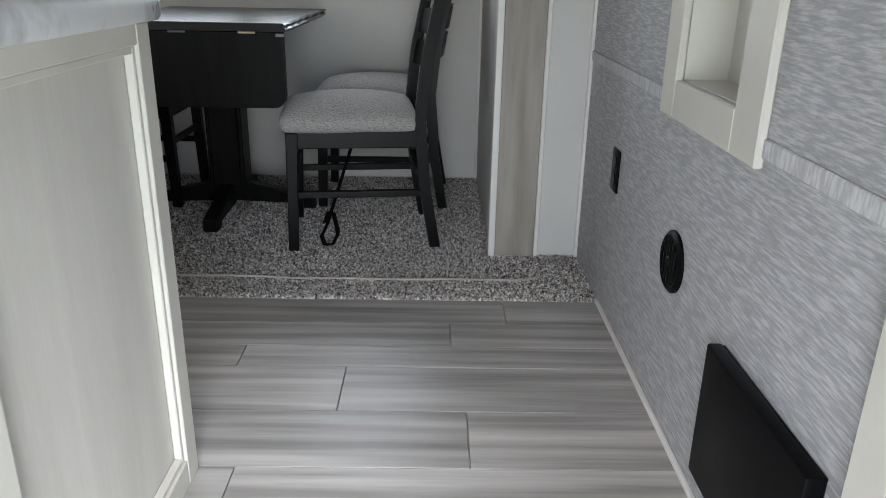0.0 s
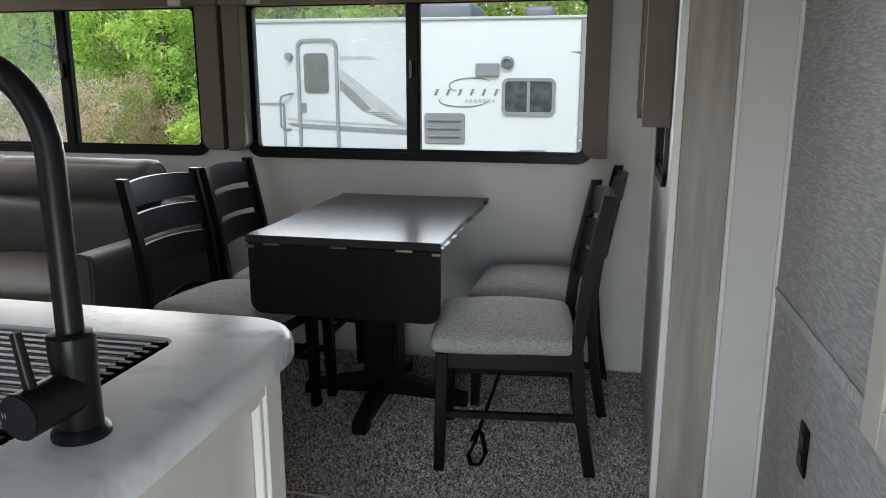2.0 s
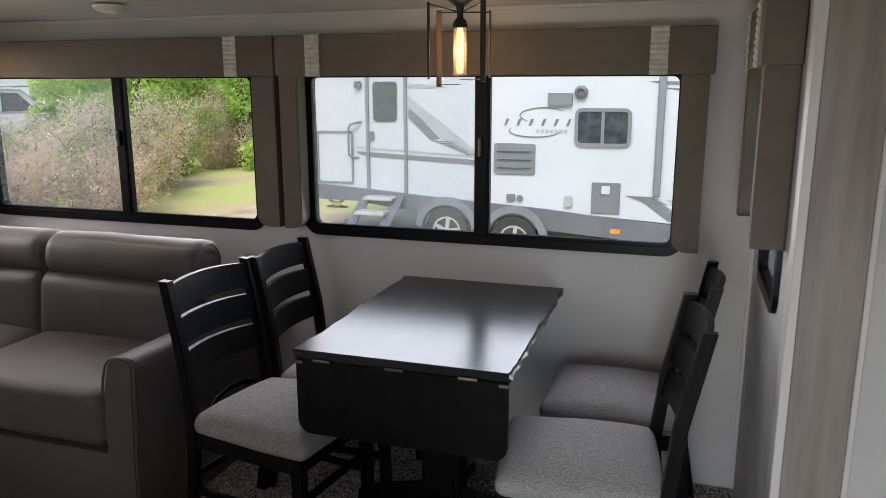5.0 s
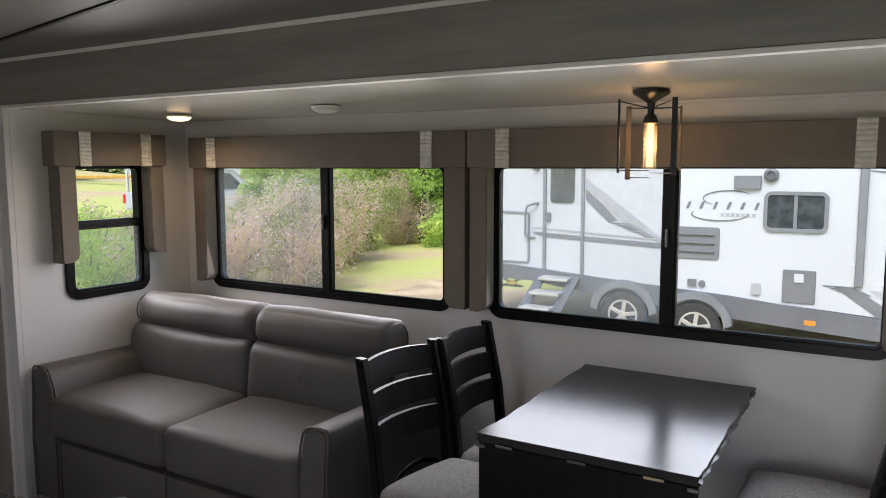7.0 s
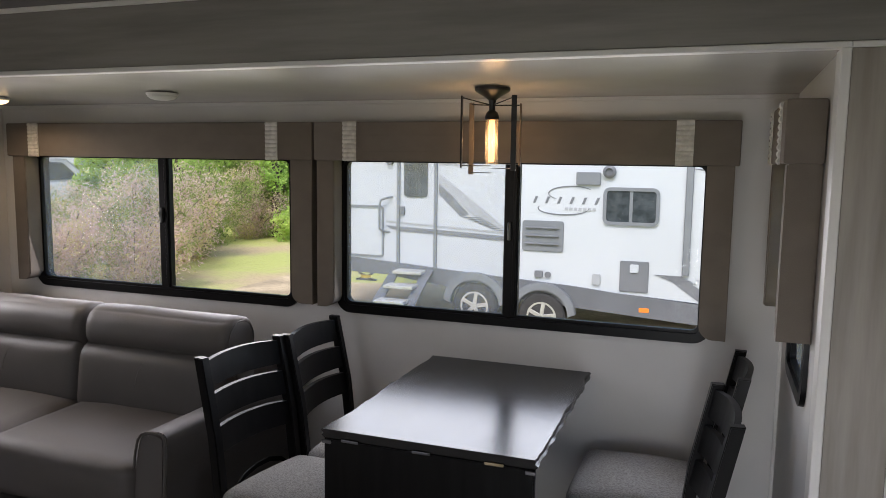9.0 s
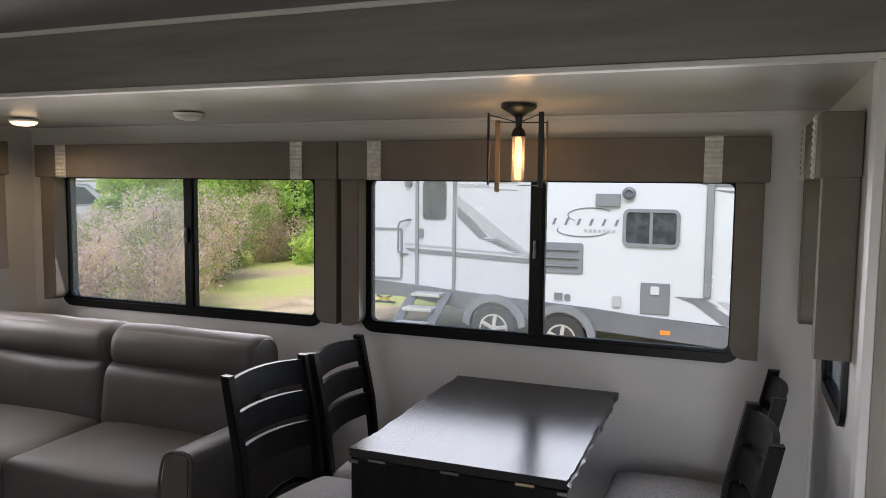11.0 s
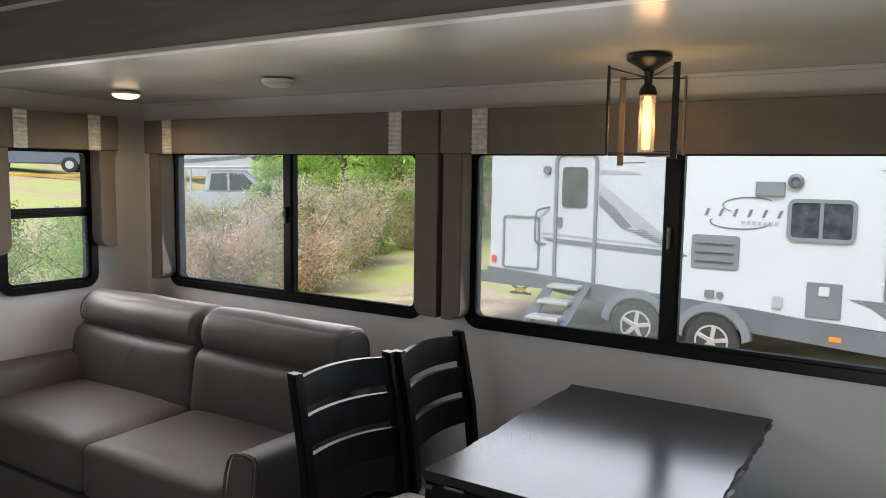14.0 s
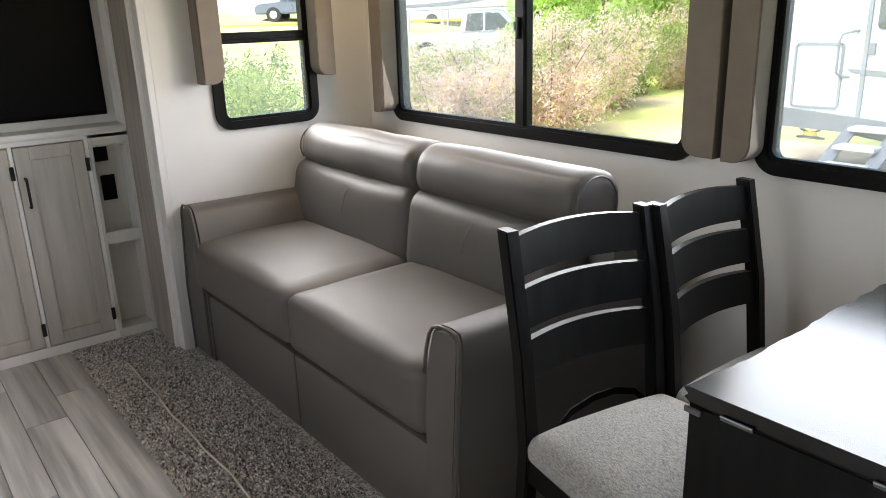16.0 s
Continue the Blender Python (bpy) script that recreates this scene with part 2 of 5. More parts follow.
def glass(name, tint=(0.97, 0.98, 0.97), rough=0.0, dusty=0.0):
    mat = bpy.data.materials.new(name)
    mat.use_nodes = True
    nt = mat.node_tree
    nt.nodes.remove(nt.nodes["Principled BSDF"])
    clear, gloss, mix = node(mat, "BsdfTransparent"), node(mat, "BsdfGlossy"), node(mat, "MixShader")
    clear.inputs[0].default_value = (*tint, 1)
    gloss.inputs["Roughness"].default_value = rough
    mix.inputs[0].default_value = 0.001
    nt.links.new(clear.outputs[0], mix.inputs[1])
    nt.links.new(gloss.outputs[0], mix.inputs[2])
    last = mix
    if dusty:
        veil, both, amount, tex = node(mat, "BsdfTranslucent"), node(mat, "MixShader"), node(mat, "MapRange"), node(mat, "TexNoise")
        veil.inputs[0].default_value = (0.97, 0.92, 0.87, 1)
        tex.inputs["Scale"].default_value = 5.0
        amount.inputs["To Min"].default_value, amount.inputs["To Max"].default_value = dusty * 0.6, dusty * 1.4
        nt.links.new(tex.outputs["Fac"], amount.inputs["Value"])
        nt.links.new(amount.outputs[0], both.inputs[0])
        nt.links.new(mix.outputs[0], both.inputs[1])
        nt.links.new(veil.outputs[0], both.inputs[2])
        last = both
    nt.links.new(last.outputs[0], nt.nodes["Material Output"].inputs[0])
    return mat


WHITE_WALL = material("wall_vinyl", (0.60, 0.585, 0.56), 0.55, 0, 0.03, 3, (1, 1, 1), 0.12, 260, (0.565, 0.55, 0.53))
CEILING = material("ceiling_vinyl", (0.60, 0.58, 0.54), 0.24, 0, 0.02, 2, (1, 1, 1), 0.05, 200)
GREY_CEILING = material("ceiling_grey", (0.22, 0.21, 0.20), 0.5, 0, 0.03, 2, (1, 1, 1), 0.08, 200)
TRIM = material("white_trim", (0.72, 0.70, 0.67), 0.4, 0, 0.02, 6, (1, 1, 1), 0.03, 150)
CREAM = material("cream_paint", (0.62, 0.60, 0.545), 0.42, 0, 0.025, 5, (1, 1, 1), 0.04, 120, (0.58, 0.56, 0.51))
CABINET = wood("cabinet_wash", (0.55, 0.53, 0.49), (0.61, 0.59, 0.545), 2.0, (9, 9, 0.8), 0.45, bump=0.05)
GREYWOOD = wood("grey_wood", (0.225, 0.197, 0.168), (0.36, 0.325, 0.285), 3.2, (8, 8, 0.7), 0.5, knots=True)
FASCIA_WOOD = wood("fascia_wood", (0.175, 0.162, 0.147), (0.255, 0.238, 0.217), 3.0, (0.6, 8, 8), 0.5, knots=True)
PLANK = wood("vinyl_plank", (0.20, 0.188, 0.177), (0.50, 0.482, 0.46), 2.2, (0.55, 11, 11), 0.38, rand=0.14)
CARPET = material("carpet_pile", (0.66, 0.62, 0.575), 0.95, 0, 0.5, 150, (1, 1, 1), 1.0, 330, (0.115, 0.10, 0.088), (0.34, 0.60), spec=0.1)
BLACKWOOD = wood("black_wood", (0.0035, 0.0035, 0.0035), (0.0075, 0.0072, 0.0072), 4.0, (9, 9, 1.2), 0.36, bump=0.06, spec=0.14)
TABLETOP = material("table_top", (0.010, 0.010, 0.0105), 0.24, 0, 0.06, 2.6, (7, 0.8, 7), 0.05, 22, (0.006, 0.006, 0.006), (0.3, 0.68), detail=9.0, spec=0.42, rvary=0.03)
BLACK = material("black_plastic", (0.004, 0.004, 0.0045), 0.4, 0, 0.06, 10, (1, 1, 1), 0.04, 200, spec=0.07)
FRAME_BLACK = material("window_frame", (0.005, 0.005, 0.0055), 0.34, 0, 0.05, 10, (1, 1, 1), 0.03, 160, spec=0.12)
MATT_BLACK = material("matt_black_metal", (0.014, 0.014, 0.015), 0.36, 0.4, 0.05, 12, (1, 1, 1), 0.02, 150)
LEATHER = material("grey_leather", (0.098, 0.089, 0.081), 0.50, 0, 0.05, 3, (1, 1, 1), 0.25, 420, (0.086, 0.078, 0.071), spec=0.36)
FABRIC = material("seat_fabric", (0.46, 0.45, 0.43), 0.9, 0, 0.35, 210, (0.6, 1.6, 2), 0.9, 420, (0.26, 0.25, 0.24), (0.35, 0.6), spec=0.15)
VALANCE = material("valance_fabric", (0.172, 0.146, 0.122), 0.85, 0, 0.08, 9, (1, 1, 1.5), 0.25, 300, (0.158, 0.134, 0.111), spec=0.2)
BAND = material("knit_band", (0.62, 0.60, 0.55), 0.9, 0, 0.10, 40, (1, 1, 1), 0.5, 300, spec=0.15)
QUARTZ = material("marble_top", (0.70, 0.71, 0.72), 0.3, 0, 0.03, 7.5, (1, 1.5, 1), 0.0, 40, (0.36, 0.37, 0.39), (0.30, 0.47), detail=9.0)
LATCH = material("latch_metal", (0.16, 0.16, 0.165), 0.4, 0.8, 0.05, 20)
CHROME = material("steel", (0.55, 0.55, 0.54), 0.28, 1.0, 0.04, 20, (1, 1, 1), 0.02, 100)
BRASS = material("brass_hinge", (0.55, 0.45, 0.28), 0.35, 1.0, 0.05, 20, (1, 1, 1), 0.02, 100)
DOORWASH = wood("door_wash", (0.36, 0.33, 0.29), (0.46, 0.43, 0.385), 2.4, (9, 9, 0.8), 0.5, bump=0.06)
GLASS = glass("window_glass")
HAZY_GLASS = glass("hazy_glass", (0.93, 0.94, 0.94), 0.0, 0.10)

# ---------------------------------------------------------------- the setting
X0, X1, BACK, OPEN = -3.53, 0.252, 3.43, 2.40       # the slide-out room
RIGHT, SOUTH, WEST, CEIL = 0.55, -0.20, -4.45, 2.075   # the main room


def wall_y(name, x0, x1, y0, y1, z0, z1, holes, mat, label):
    """A wall along x with rectangular openings (x0, x1, z0, z1), in order of x."""
    boxes, at = [], x0
    for a, b, c, d in holes:
        boxes += [(at, a, y0, y1, z0, z1), (a, b, y0, y1, z0, c), (a, b, y0, y1, d, z1)]
        at = b
    boxes.append((at, x1, y0, y1, z0, z1))
    return solid(name, mat, *[b for b in boxes if b[1] > b[0] and b[5] > b[4]], label=label, category="wall", bevel=0)


def wall_x(name, x0, x1, y0, y1, z0, z1, holes, mat, label):
    boxes, at = [], y0
    for a, b, c, d in holes:
        boxes += [(x0, x1, at, a, z0, z1), (x0, x1, a, b, z0, c), (x0, x1, a, b, d, z1)]
        at = b
    boxes.append((x0, x1, at, y1, z0, z1))
    return solid(name, mat, *[b for b in boxes if b[3] > b[2] and b[5] > b[4]], label=label, category="wall", bevel=0)


WA = (-3.335, -1.755, 0.915, 1.64)      # the frames' outlines: x0, x1, z0, z1
WB = (-1.575, 0.010, 0.915, 1.64)
WS = (2.655, 3.150, 0.925, 1.64)        # y0, y1, z0, z1
I = 0.028
wall_y("wall_north", X0 - 0.05, X1 + 0.06, BACK, BACK + 0.05, -0.05, 2.0,
       [(WA[0] + I, WA[1] - I, WA[2] + I, WA[3] - I), (WB[0] + I, WB[1] - I, WB[2] + I, WB[3] - I)], WHITE_WALL, "off-white vinyl slide-out wall with two sliding windows")
wall_x("wall_west", X0 - 0.05, X0, OPEN + 0.03, BACK, -0.05, 2.0, [(WS[0] + I, WS[1] - I, WS[2] + I, WS[3] - I)], WHITE_WALL, "off-white vinyl end wall of the slide-out")
wall_x("wall_east", X1, X1 + 0.05, OPEN + 0.03, BACK, -0.05, 2.0, [(WS[0] + I, WS[1] - I, WS[2] + I, WS[3] - I)], WHITE_WALL, "off-white vinyl end wall of the slide-out")
solid("trim", TRIM, (X1 - 0.012, X1, BACK - 0.012, BACK, 0.01, 1.83), label="white corner bead", category="trim")

bm = B()
for k in range(24):                      # the slide-out's ceiling falls a little towards the outside
    a, b = X0 + (X1 - X0) * k / 24, X0 + (X1 - X0) * (k + 1) / 24
    q = [bm.verts.new(p) for p in ((a, OPEN, 1.866), (b, OPEN, 1.866), (b, BACK, 1.846), (a, BACK, 1.846))]
    bm.faces.new(q)
bmesh.ops.remove_doubles(bm, verts=bm.verts[:], dist=1e-4)
box(bm, X0 - 0.05, X1 + 0.05, OPEN + 0.02, BACK + 0.05, 1.90, 1.93)
tagged(part("ceiling", bm, CEILING), "pale glossy vinyl slide-out ceiling", "ceiling", "", "structure")
solid("ceiling_cove", WHITE_WALL, (X0, X1, BACK - 0.012, BACK, 1.832, 1.846), label="thin white cove bead", category="trim")

# main room
solid("floor_base", WHITE_WALL, (WEST, RIGHT, SOUTH - 0.3, 2.05, -0.06, -0.012), label="floor deck under the planks", category="floor")
wall_x("wall_right", RIGHT, RIGHT + 0.05, SOUTH, OPEN + 0.02, -0.05, CEIL, [(1.17, 1.49, 0.735, 1.35)], material("wallpaper", (0.50, 0.50, 0.51), 0.6, 0, 0.22, 66, (1, 0.36, 3.4), 0.8, 150, (0.33, 0.33, 0.34), (0.42, 0.64)), "grey wallpaper with short white brush strokes")
WALLPAPER = bpy.data.materials["wallpaper"]
# the higher opening is unseen, made for the added fill lamp
wall_y("wall_south", WEST, RIGHT + 0.05, SOUTH - 0.05, SOUTH, -0.05, CEIL, [(-2.6, -1.6, 1.12, 1.68), (-0.34, 0.34, -0.05, 1.9)], WHITE_WALL, "off-white outer wall with the open entry door")
wall_x("wall_far_west", WEST - 0.05, WEST, SOUTH, OPEN + 0.02, -0.05, CEIL, [], WHITE_WALL, "off-white end wall of the main room")
wall_y("wall_beside_slide", WEST, X0 - 0.20, OPEN + 0.02, OPEN + 0.06, -0.05, CEIL, [], WHITE_WALL, "off-white wall beside the slide-out")
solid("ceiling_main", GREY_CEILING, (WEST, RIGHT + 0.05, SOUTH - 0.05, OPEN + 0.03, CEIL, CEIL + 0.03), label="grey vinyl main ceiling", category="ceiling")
# a thin black bar stands in for a shade edge across the ceiling
bm = B()
bar(bm, (-4.30, 2.378, CEIL - 0.002), (-1.20, 1.728, CEIL - 0.002), 0.020, 0.008, 0.002)
tagged(part("ceiling_seam", bm, FRAME_BLACK), "thin dark bar drawn for a shade edge on the ceiling", "trim", "", "structure")
solid("fascia", FASCIA_WOOD, (WEST, RIGHT, OPEN - 0.006, OPEN + 0.03, 1.872, CEIL), label="grey-brown wood-grain fascia above the slide-out", category="trim")
solid("fascia_trim", TRIM, (WEST, RIGHT, OPEN - 0.016, OPEN - 0.006, CEIL - 0.016, CEIL), label="white strip along the fascia's top", category="trim")
solid("fascia_trim", TRIM, (X0 - 0.05, 0.262, OPEN - 0.014, OPEN + 0.03, 1.858, 1.872), (0.262, RIGHT, OPEN - 0.012, OPEN - 0.006, 1.858, 1.872), label="white strip along the fascia's lower edge", category="trim")
# posts beside the opening
solid("post", GREYWOOD, (0.262, 0.397, OPEN - 0.008, OPEN + 0.05, 0, 1.858), label="grey-brown wood-grain post beside the slide-out", category="post")
solid("post_trim", TRIM, (0.240, 0.262, OPEN - 0.014, OPEN + 0.06, 0, 1.858), label="white edge strip of the post", category="trim")
solid("post_trim", TRIM, (0.397, 0.411, OPEN - 0.014, OPEN + 0.03, 0, 1.858), label="white edge strip of the post", category="trim")
solid("wall_return", WHITE_WALL, (0.411, RIGHT, OPEN + 0.002, OPEN + 0.02, 0, 1.872), label="off-white narrow wall panel", category="wall")
solid("corner_bead", TRIM, (RIGHT - 0.012, RIGHT, OPEN - 0.012, OPEN + 0.002, 0, CEIL), label="white corner bead", category="trim")
solid("post", GREYWOOD, (-3.865, -3.612, OPEN - 0.008, OPEN + 0.018, 0, 1.858), label="grey-brown wood-grain post beside the slide-out", category="post")
solid("post_trim", TRIM, (-3.612, -3.592, OPEN - 0.014, OPEN + 0.04, 0, 1.858), label="white edge strip of the post", category="trim")
solid("slide_jamb", WHITE_WALL, (-3.592, X0, OPEN + 0.002, OPEN + 0.03, 0, 1.858), label="off-white jamb of the slide-out", category="wall")
solid("slide_jamb", WHITE_WALL, (X1, X1 + 0.05, OPEN + 0.05, OPEN + 0.06, 0, 1.858), label="off-white jamb of the slide-out", category="wall")
solid("baseboard", TRIM, (RIGHT - 0.010, RIGHT, 0.672, 2.03, 0, 0.012), label="thin pale quarter-round along the wallpaper", category="trim")
# the band across the wallpaper
solid("chair_rail", material("border_strip", (0.56, 0.56, 0.57), 0.6, 0, 0.1, 60, (1, 2.5, 0.5), 0.5, 60, (0.42, 0.42, 0.43), (0.42, 0.62)), (RIGHT - 0.006, RIGHT, 0.672, OPEN - 0.012, 0.676, 0.706), label="grey wallpaper border strip", category="trim")
# casing of the bathroom door in the right wall
solid("door_casing", CREAM, (RIGHT - 0.022, RIGHT, 0.600, 0.672, 0, 1.95), (RIGHT - 0.012, RIGHT, 0.10, 0.600, 0, 1.90), label="white painted door and casing", category="door")

# carpet: the pile is a field of short tufts
bm = B()
box(bm, WEST, RIGHT, 2.025, OPEN + 0.03, -0.03, 0.004)
box(bm, X0, X1, OPEN + 0.03, BACK, -0.03, 0.004)
tagged(part("carpet", bm, CARPET, smooth=0), "speckled brown-grey cut-pile carpet", "carpet", "", "structure")
rng = np.random.default_rng(3)


def tufts(n, x0, x1, y0, y1, h=0.008):
    p = np.stack([rng.uniform(x0, x1, n), rng.uniform(y0, y1, n), np.full(n, 0.003)], 1)
    a = rng.uniform(0, 2 * math.pi, n)
    d = np.stack([np.cos(a), np.sin(a), 0 * a], 1) * 0.0042
    lean = np.stack([rng.normal(0, 0.003, n), rng.normal(0, 0.003, n), rng.uniform(0.5, 1.2, n) * h], 1)
    v = np.stack([p - d, p + d, p + lean + d * 0.6, p + lean - d * 0.6], 1).reshape(-1, 3)
    f = np.arange(4 * n).reshape(-1, 4)
    return v, f


sets = [tufts(84000, -3.86, RIGHT - 0.005, 2.018, 2.44), tufts(70000, -1.75, X1 - 0.005, 2.44, 3.42)]
vs, fs, k = [], [], 0
for v, f in sets:
    vs.append(v), fs.append(f + k)
    k += len(v)
me = bpy.data.meshes.new("carpet_pile")
me.from_pydata(np.concatenate(vs).tolist(), [], np.concatenate(fs).tolist())
TUFT = material("tuft", (0.34, 0.315, 0.29), 0.95, 0, 0.2, 6, (1, 1, 1), 0, 300, spec=0.05)
geo = node(TUFT, "NewGeometry")
rmp = node(TUFT, "ValToRGB")
rmp.color_ramp.elements[0].color, rmp.color_ramp.elements[1].color = (0.07, 0.062, 0.055, 1), (0.88, 0.83, 0.78, 1)
TUFT.node_tree.links.new(geo.outputs["Random Per Island"], rmp.inputs[0])
TUFT.node_tree.links.new(rmp.outputs[0], TUFT.node_tree.nodes["Principled BSDF"].inputs["Base Color"])
me.materials.append(TUFT)
tagged(new("carpet_pile", me), "speckled brown and grey carpet tufts", "carpet", "", "stuff")
bm = B()
pts = [(-3.6 + 0.1 * i, 2.166 - 0.010 * max(0, i - 26) / 12 + 0.004 * math.sin(i * 1.9) + 0.004 * math.sin(i * 0.7), 0.0125) for i in range(39)] + [(0.34, 2.162, 0.0125), (0.38, 2.18, 0.0125), (0.40, 2.23, 0.0125)]
tube(bm, pts, 0.004, 6)
tagged(part("carpet_seam", bm, material("seam_cord", (0.50, 0.46, 0.41), 0.9)), "raised seam cord across the carpet", "carpet", "", "structure")


# ---------------------------------------------------------------- windows
def sliding_window(name, x0, x1, z0, z1, m, label, mid=None, upright=False, hazy=True):
    """A black rounded frame with two panes; in its own frame it looks along -y."""
    win = thing(name, label=label, category="window", kind="structure")
    win.matrix_world = m
    w, h = x1 - x0, z1 - z0
    c = Matrix.Translation(((x0 + x1) / 2, 0, (z0 + z1) / 2))
    bm = B()
    ring(bm, w, h, 0.075, 0.042, 0.075, c @ Matrix.Translation((0, -0.014, 0)), lip=0.006)
    ring(bm, w - 0.05, h - 0.05, 0.055, 0.030, 0.02, c @ Matrix.Translation((0, -0.004, 0)))
    part("window_frame", bm, FRAME_BLACK, win)
    mid = mid if mid is not None else (0 if not upright else 0.0)
    bm = B()
    if upright:
        box(bm, -w / 2 + 0.045, w / 2 - 0.045, -0.008, 0.03, mid - 0.022, mid + 0.022, 0.004, m=c)
        box(bm, -w / 2 + 0.045, w / 2 - 0.045, -0.014, -0.008, mid - 0.006, mid + 0.004, 0.002, m=c)
    else:
        box(bm, mid - 0.031, mid + 0.031, -0.006, 0.03, -h / 2 + 0.045, h / 2 - 0.045, 0.004, m=c)
        box(bm, mid + 0.008, mid + 0.024, -0.013, -0.006, -h / 2 + 0.05, h / 2 - 0.05, 0.002, m=c)
    part("mullion", bm, FRAME_BLACK, win)
    bm = B()
    if upright:
        box(bm, -0.03, 0.03, -0.020, -0.012, mid - 0.012, mid - 0.004, 0.002, m=c)
    else:
        box(bm, mid - 0.012, mid + 0.000, -0.026, -0.006, 0.0, 0.075, 0.004, m=c)
        box(bm, mid - 0.010, mid - 0.002, -0.034, -0.026, 0.03, 0.06, 0.003, m=c)
    part("latch", bm, BLACK if upright else LATCH, win, "small metal latch")
    for k, (a, b, c0, d) in enumerate(((-w / 2 + 0.03, mid - 0.02, -h / 2 + 0.03, h / 2 - 0.03), (mid + 0.02, w / 2 - 0.03, -h / 2 + 0.03, h / 2 - 0.03)) if not upright
                                      else ((-w / 2 + 0.03, w / 2 - 0.03, -h / 2 + 0.03, mid - 0.01), (-w / 2 + 0.03, w / 2 - 0.03, mid + 0.01, h / 2 - 0.03))):
        bm = B()
        box(bm, a, b, 0.012 + 0.012 * k, 0.015 + 0.012 * k, c0, d, m=c)
        pane = part("pane", bm, HAZY_GLASS if (k == 0 and hazy) else GLASS, win, "hazy screened pane" if k == 0 else "", smooth=0)
        pane.visible_shadow = False
    return win


sliding_window("window_1", *WA, pose(0, BACK, 0), "black-framed sliding window above the sofa", mid=0.04)
sliding_window("window_2", *WB, pose(0, BACK, 0), "black-framed sliding window above the table", mid=0.005)
# end windows: turned so that their inside faces the room
sliding_window("window_3", WS[0], WS[1], WS[2], WS[3], pose(X0, 0, 0, 0, 0, 90) , "narrow black-framed window with an upper pane", mid=0.02, upright=True)
sliding_window("window_4", -WS[1], -WS[0], WS[2], WS[3], pose(X1, 0, 0, 0, 0, -90), "narrow black-framed window with an upper pane", mid=0.02, upright=True)


def valance(name, x0, x1, z0, z1, drop, bands, m, label, legs, d=0.085, legw=(0.115, 0.115)):
    """A padded box pelmet with side boards and two knitted bands; its wall is y = 0 and it comes out to -d."""
    val = thing(name, label=label, category="valance", group="window valances")
    val.matrix_world = m
    bm = B()
    box(bm, x0, x1, -d, -0.002, z0, z1, 0.006, 2)
    for k in range(2):
        zz = z0 + (z1 - z0) * (0.24 + 0.40 * k)
        box(bm, x0 + 0.13, x1 - 0.13, -d - 0.0015, -d + 0.002, zz, zz + 0.0025)
    part("pelmet", bm, VALANCE, val)
    for (a, b), lw in zip(bands, (1, 1)):
        bm = B()
        line = [(-d - 0.0025 - 0.0045 * abs(math.sin(math.pi * 9 * i / 54)), z0 - 0.002 + (z1 - z0 + 0.004) * i / 54) for i in range(55)]
        line += [(-0.01, z1 + 0.003), (-0.01, z1 + 0.0005), (-d + 0.001, z1 + 0.0005), (-d + 0.001, z0 - 0.002)]
        slab(bm, line, 0.0, a - b, Matrix(((0, -1, 0, a), (1, 0, 0, 0), (0, 0, 1, 0), (0, 0, 0, 1))))
        part("band", bm, BAND, val, "cream knitted band")
    for a, b, curl in legs:
        r = 0.05
        pts = [(a, z0), (b, z0), (b, drop + (r if curl > 0 else 0))]
        if curl > 0:
            pts += [(b - r + r * math.cos(radians(t)), drop + r - r * math.sin(radians(t))) for t in range(15, 91, 15)] + [(a, drop)]
        else:
            pts += [(b, drop)] + [(a + r - r * math.sin(radians(t)), drop + r - r * math.cos(radians(t))) for t in range(0, 91, 15)]
        bm = B()
        slab(bm, pts, -d + 0.012, -0.002, bevel=0.004)
        part("side_board", bm, VALANCE, val)
    return val


valance("valance", -3.395, -1.640, 1.590, 1.752, 0.958, ((-3.245, -3.180), (-1.868, -1.808)), pose(0, BACK, 0),
        "brown padded valance with cream bands over the sofa window", ((-3.375, -3.29, 1), (-1.755, -1.648, -1)), d=0.10)
valance("valance", -1.632, 0.070, 1.590, 1.752, 0.955, ((-1.490, -1.428), (-0.150, -0.088)), pose(0, BACK, 0),
        "brown padded valance with cream bands over the dinette window", ((-1.625, -1.540, 1), (-0.040, 0.055, -1)), d=0.10)
valance("valance", 2.575, 3.215, 1.600, 1.765, 1.130, ((2.705, 2.765), (3.055, 3.115)), pose(X0, 0, 0, 0, 0, 90),
        "short brown padded valance with cream bands", ((2.60, 2.69, 1), (3.115, 3.20, -1)), d=0.10)
valance("valance", -3.215, -2.600, 1.600, 1.765, 1.130, ((-3.115, -3.055), (-2.765, -2.705)), pose(X1, 0, 0, 0, 0, -90),
        "short brown padded valance with cream bands", ((-3.20, -3.115, 1), (-2.69, -2.62, -1)), d=0.10)


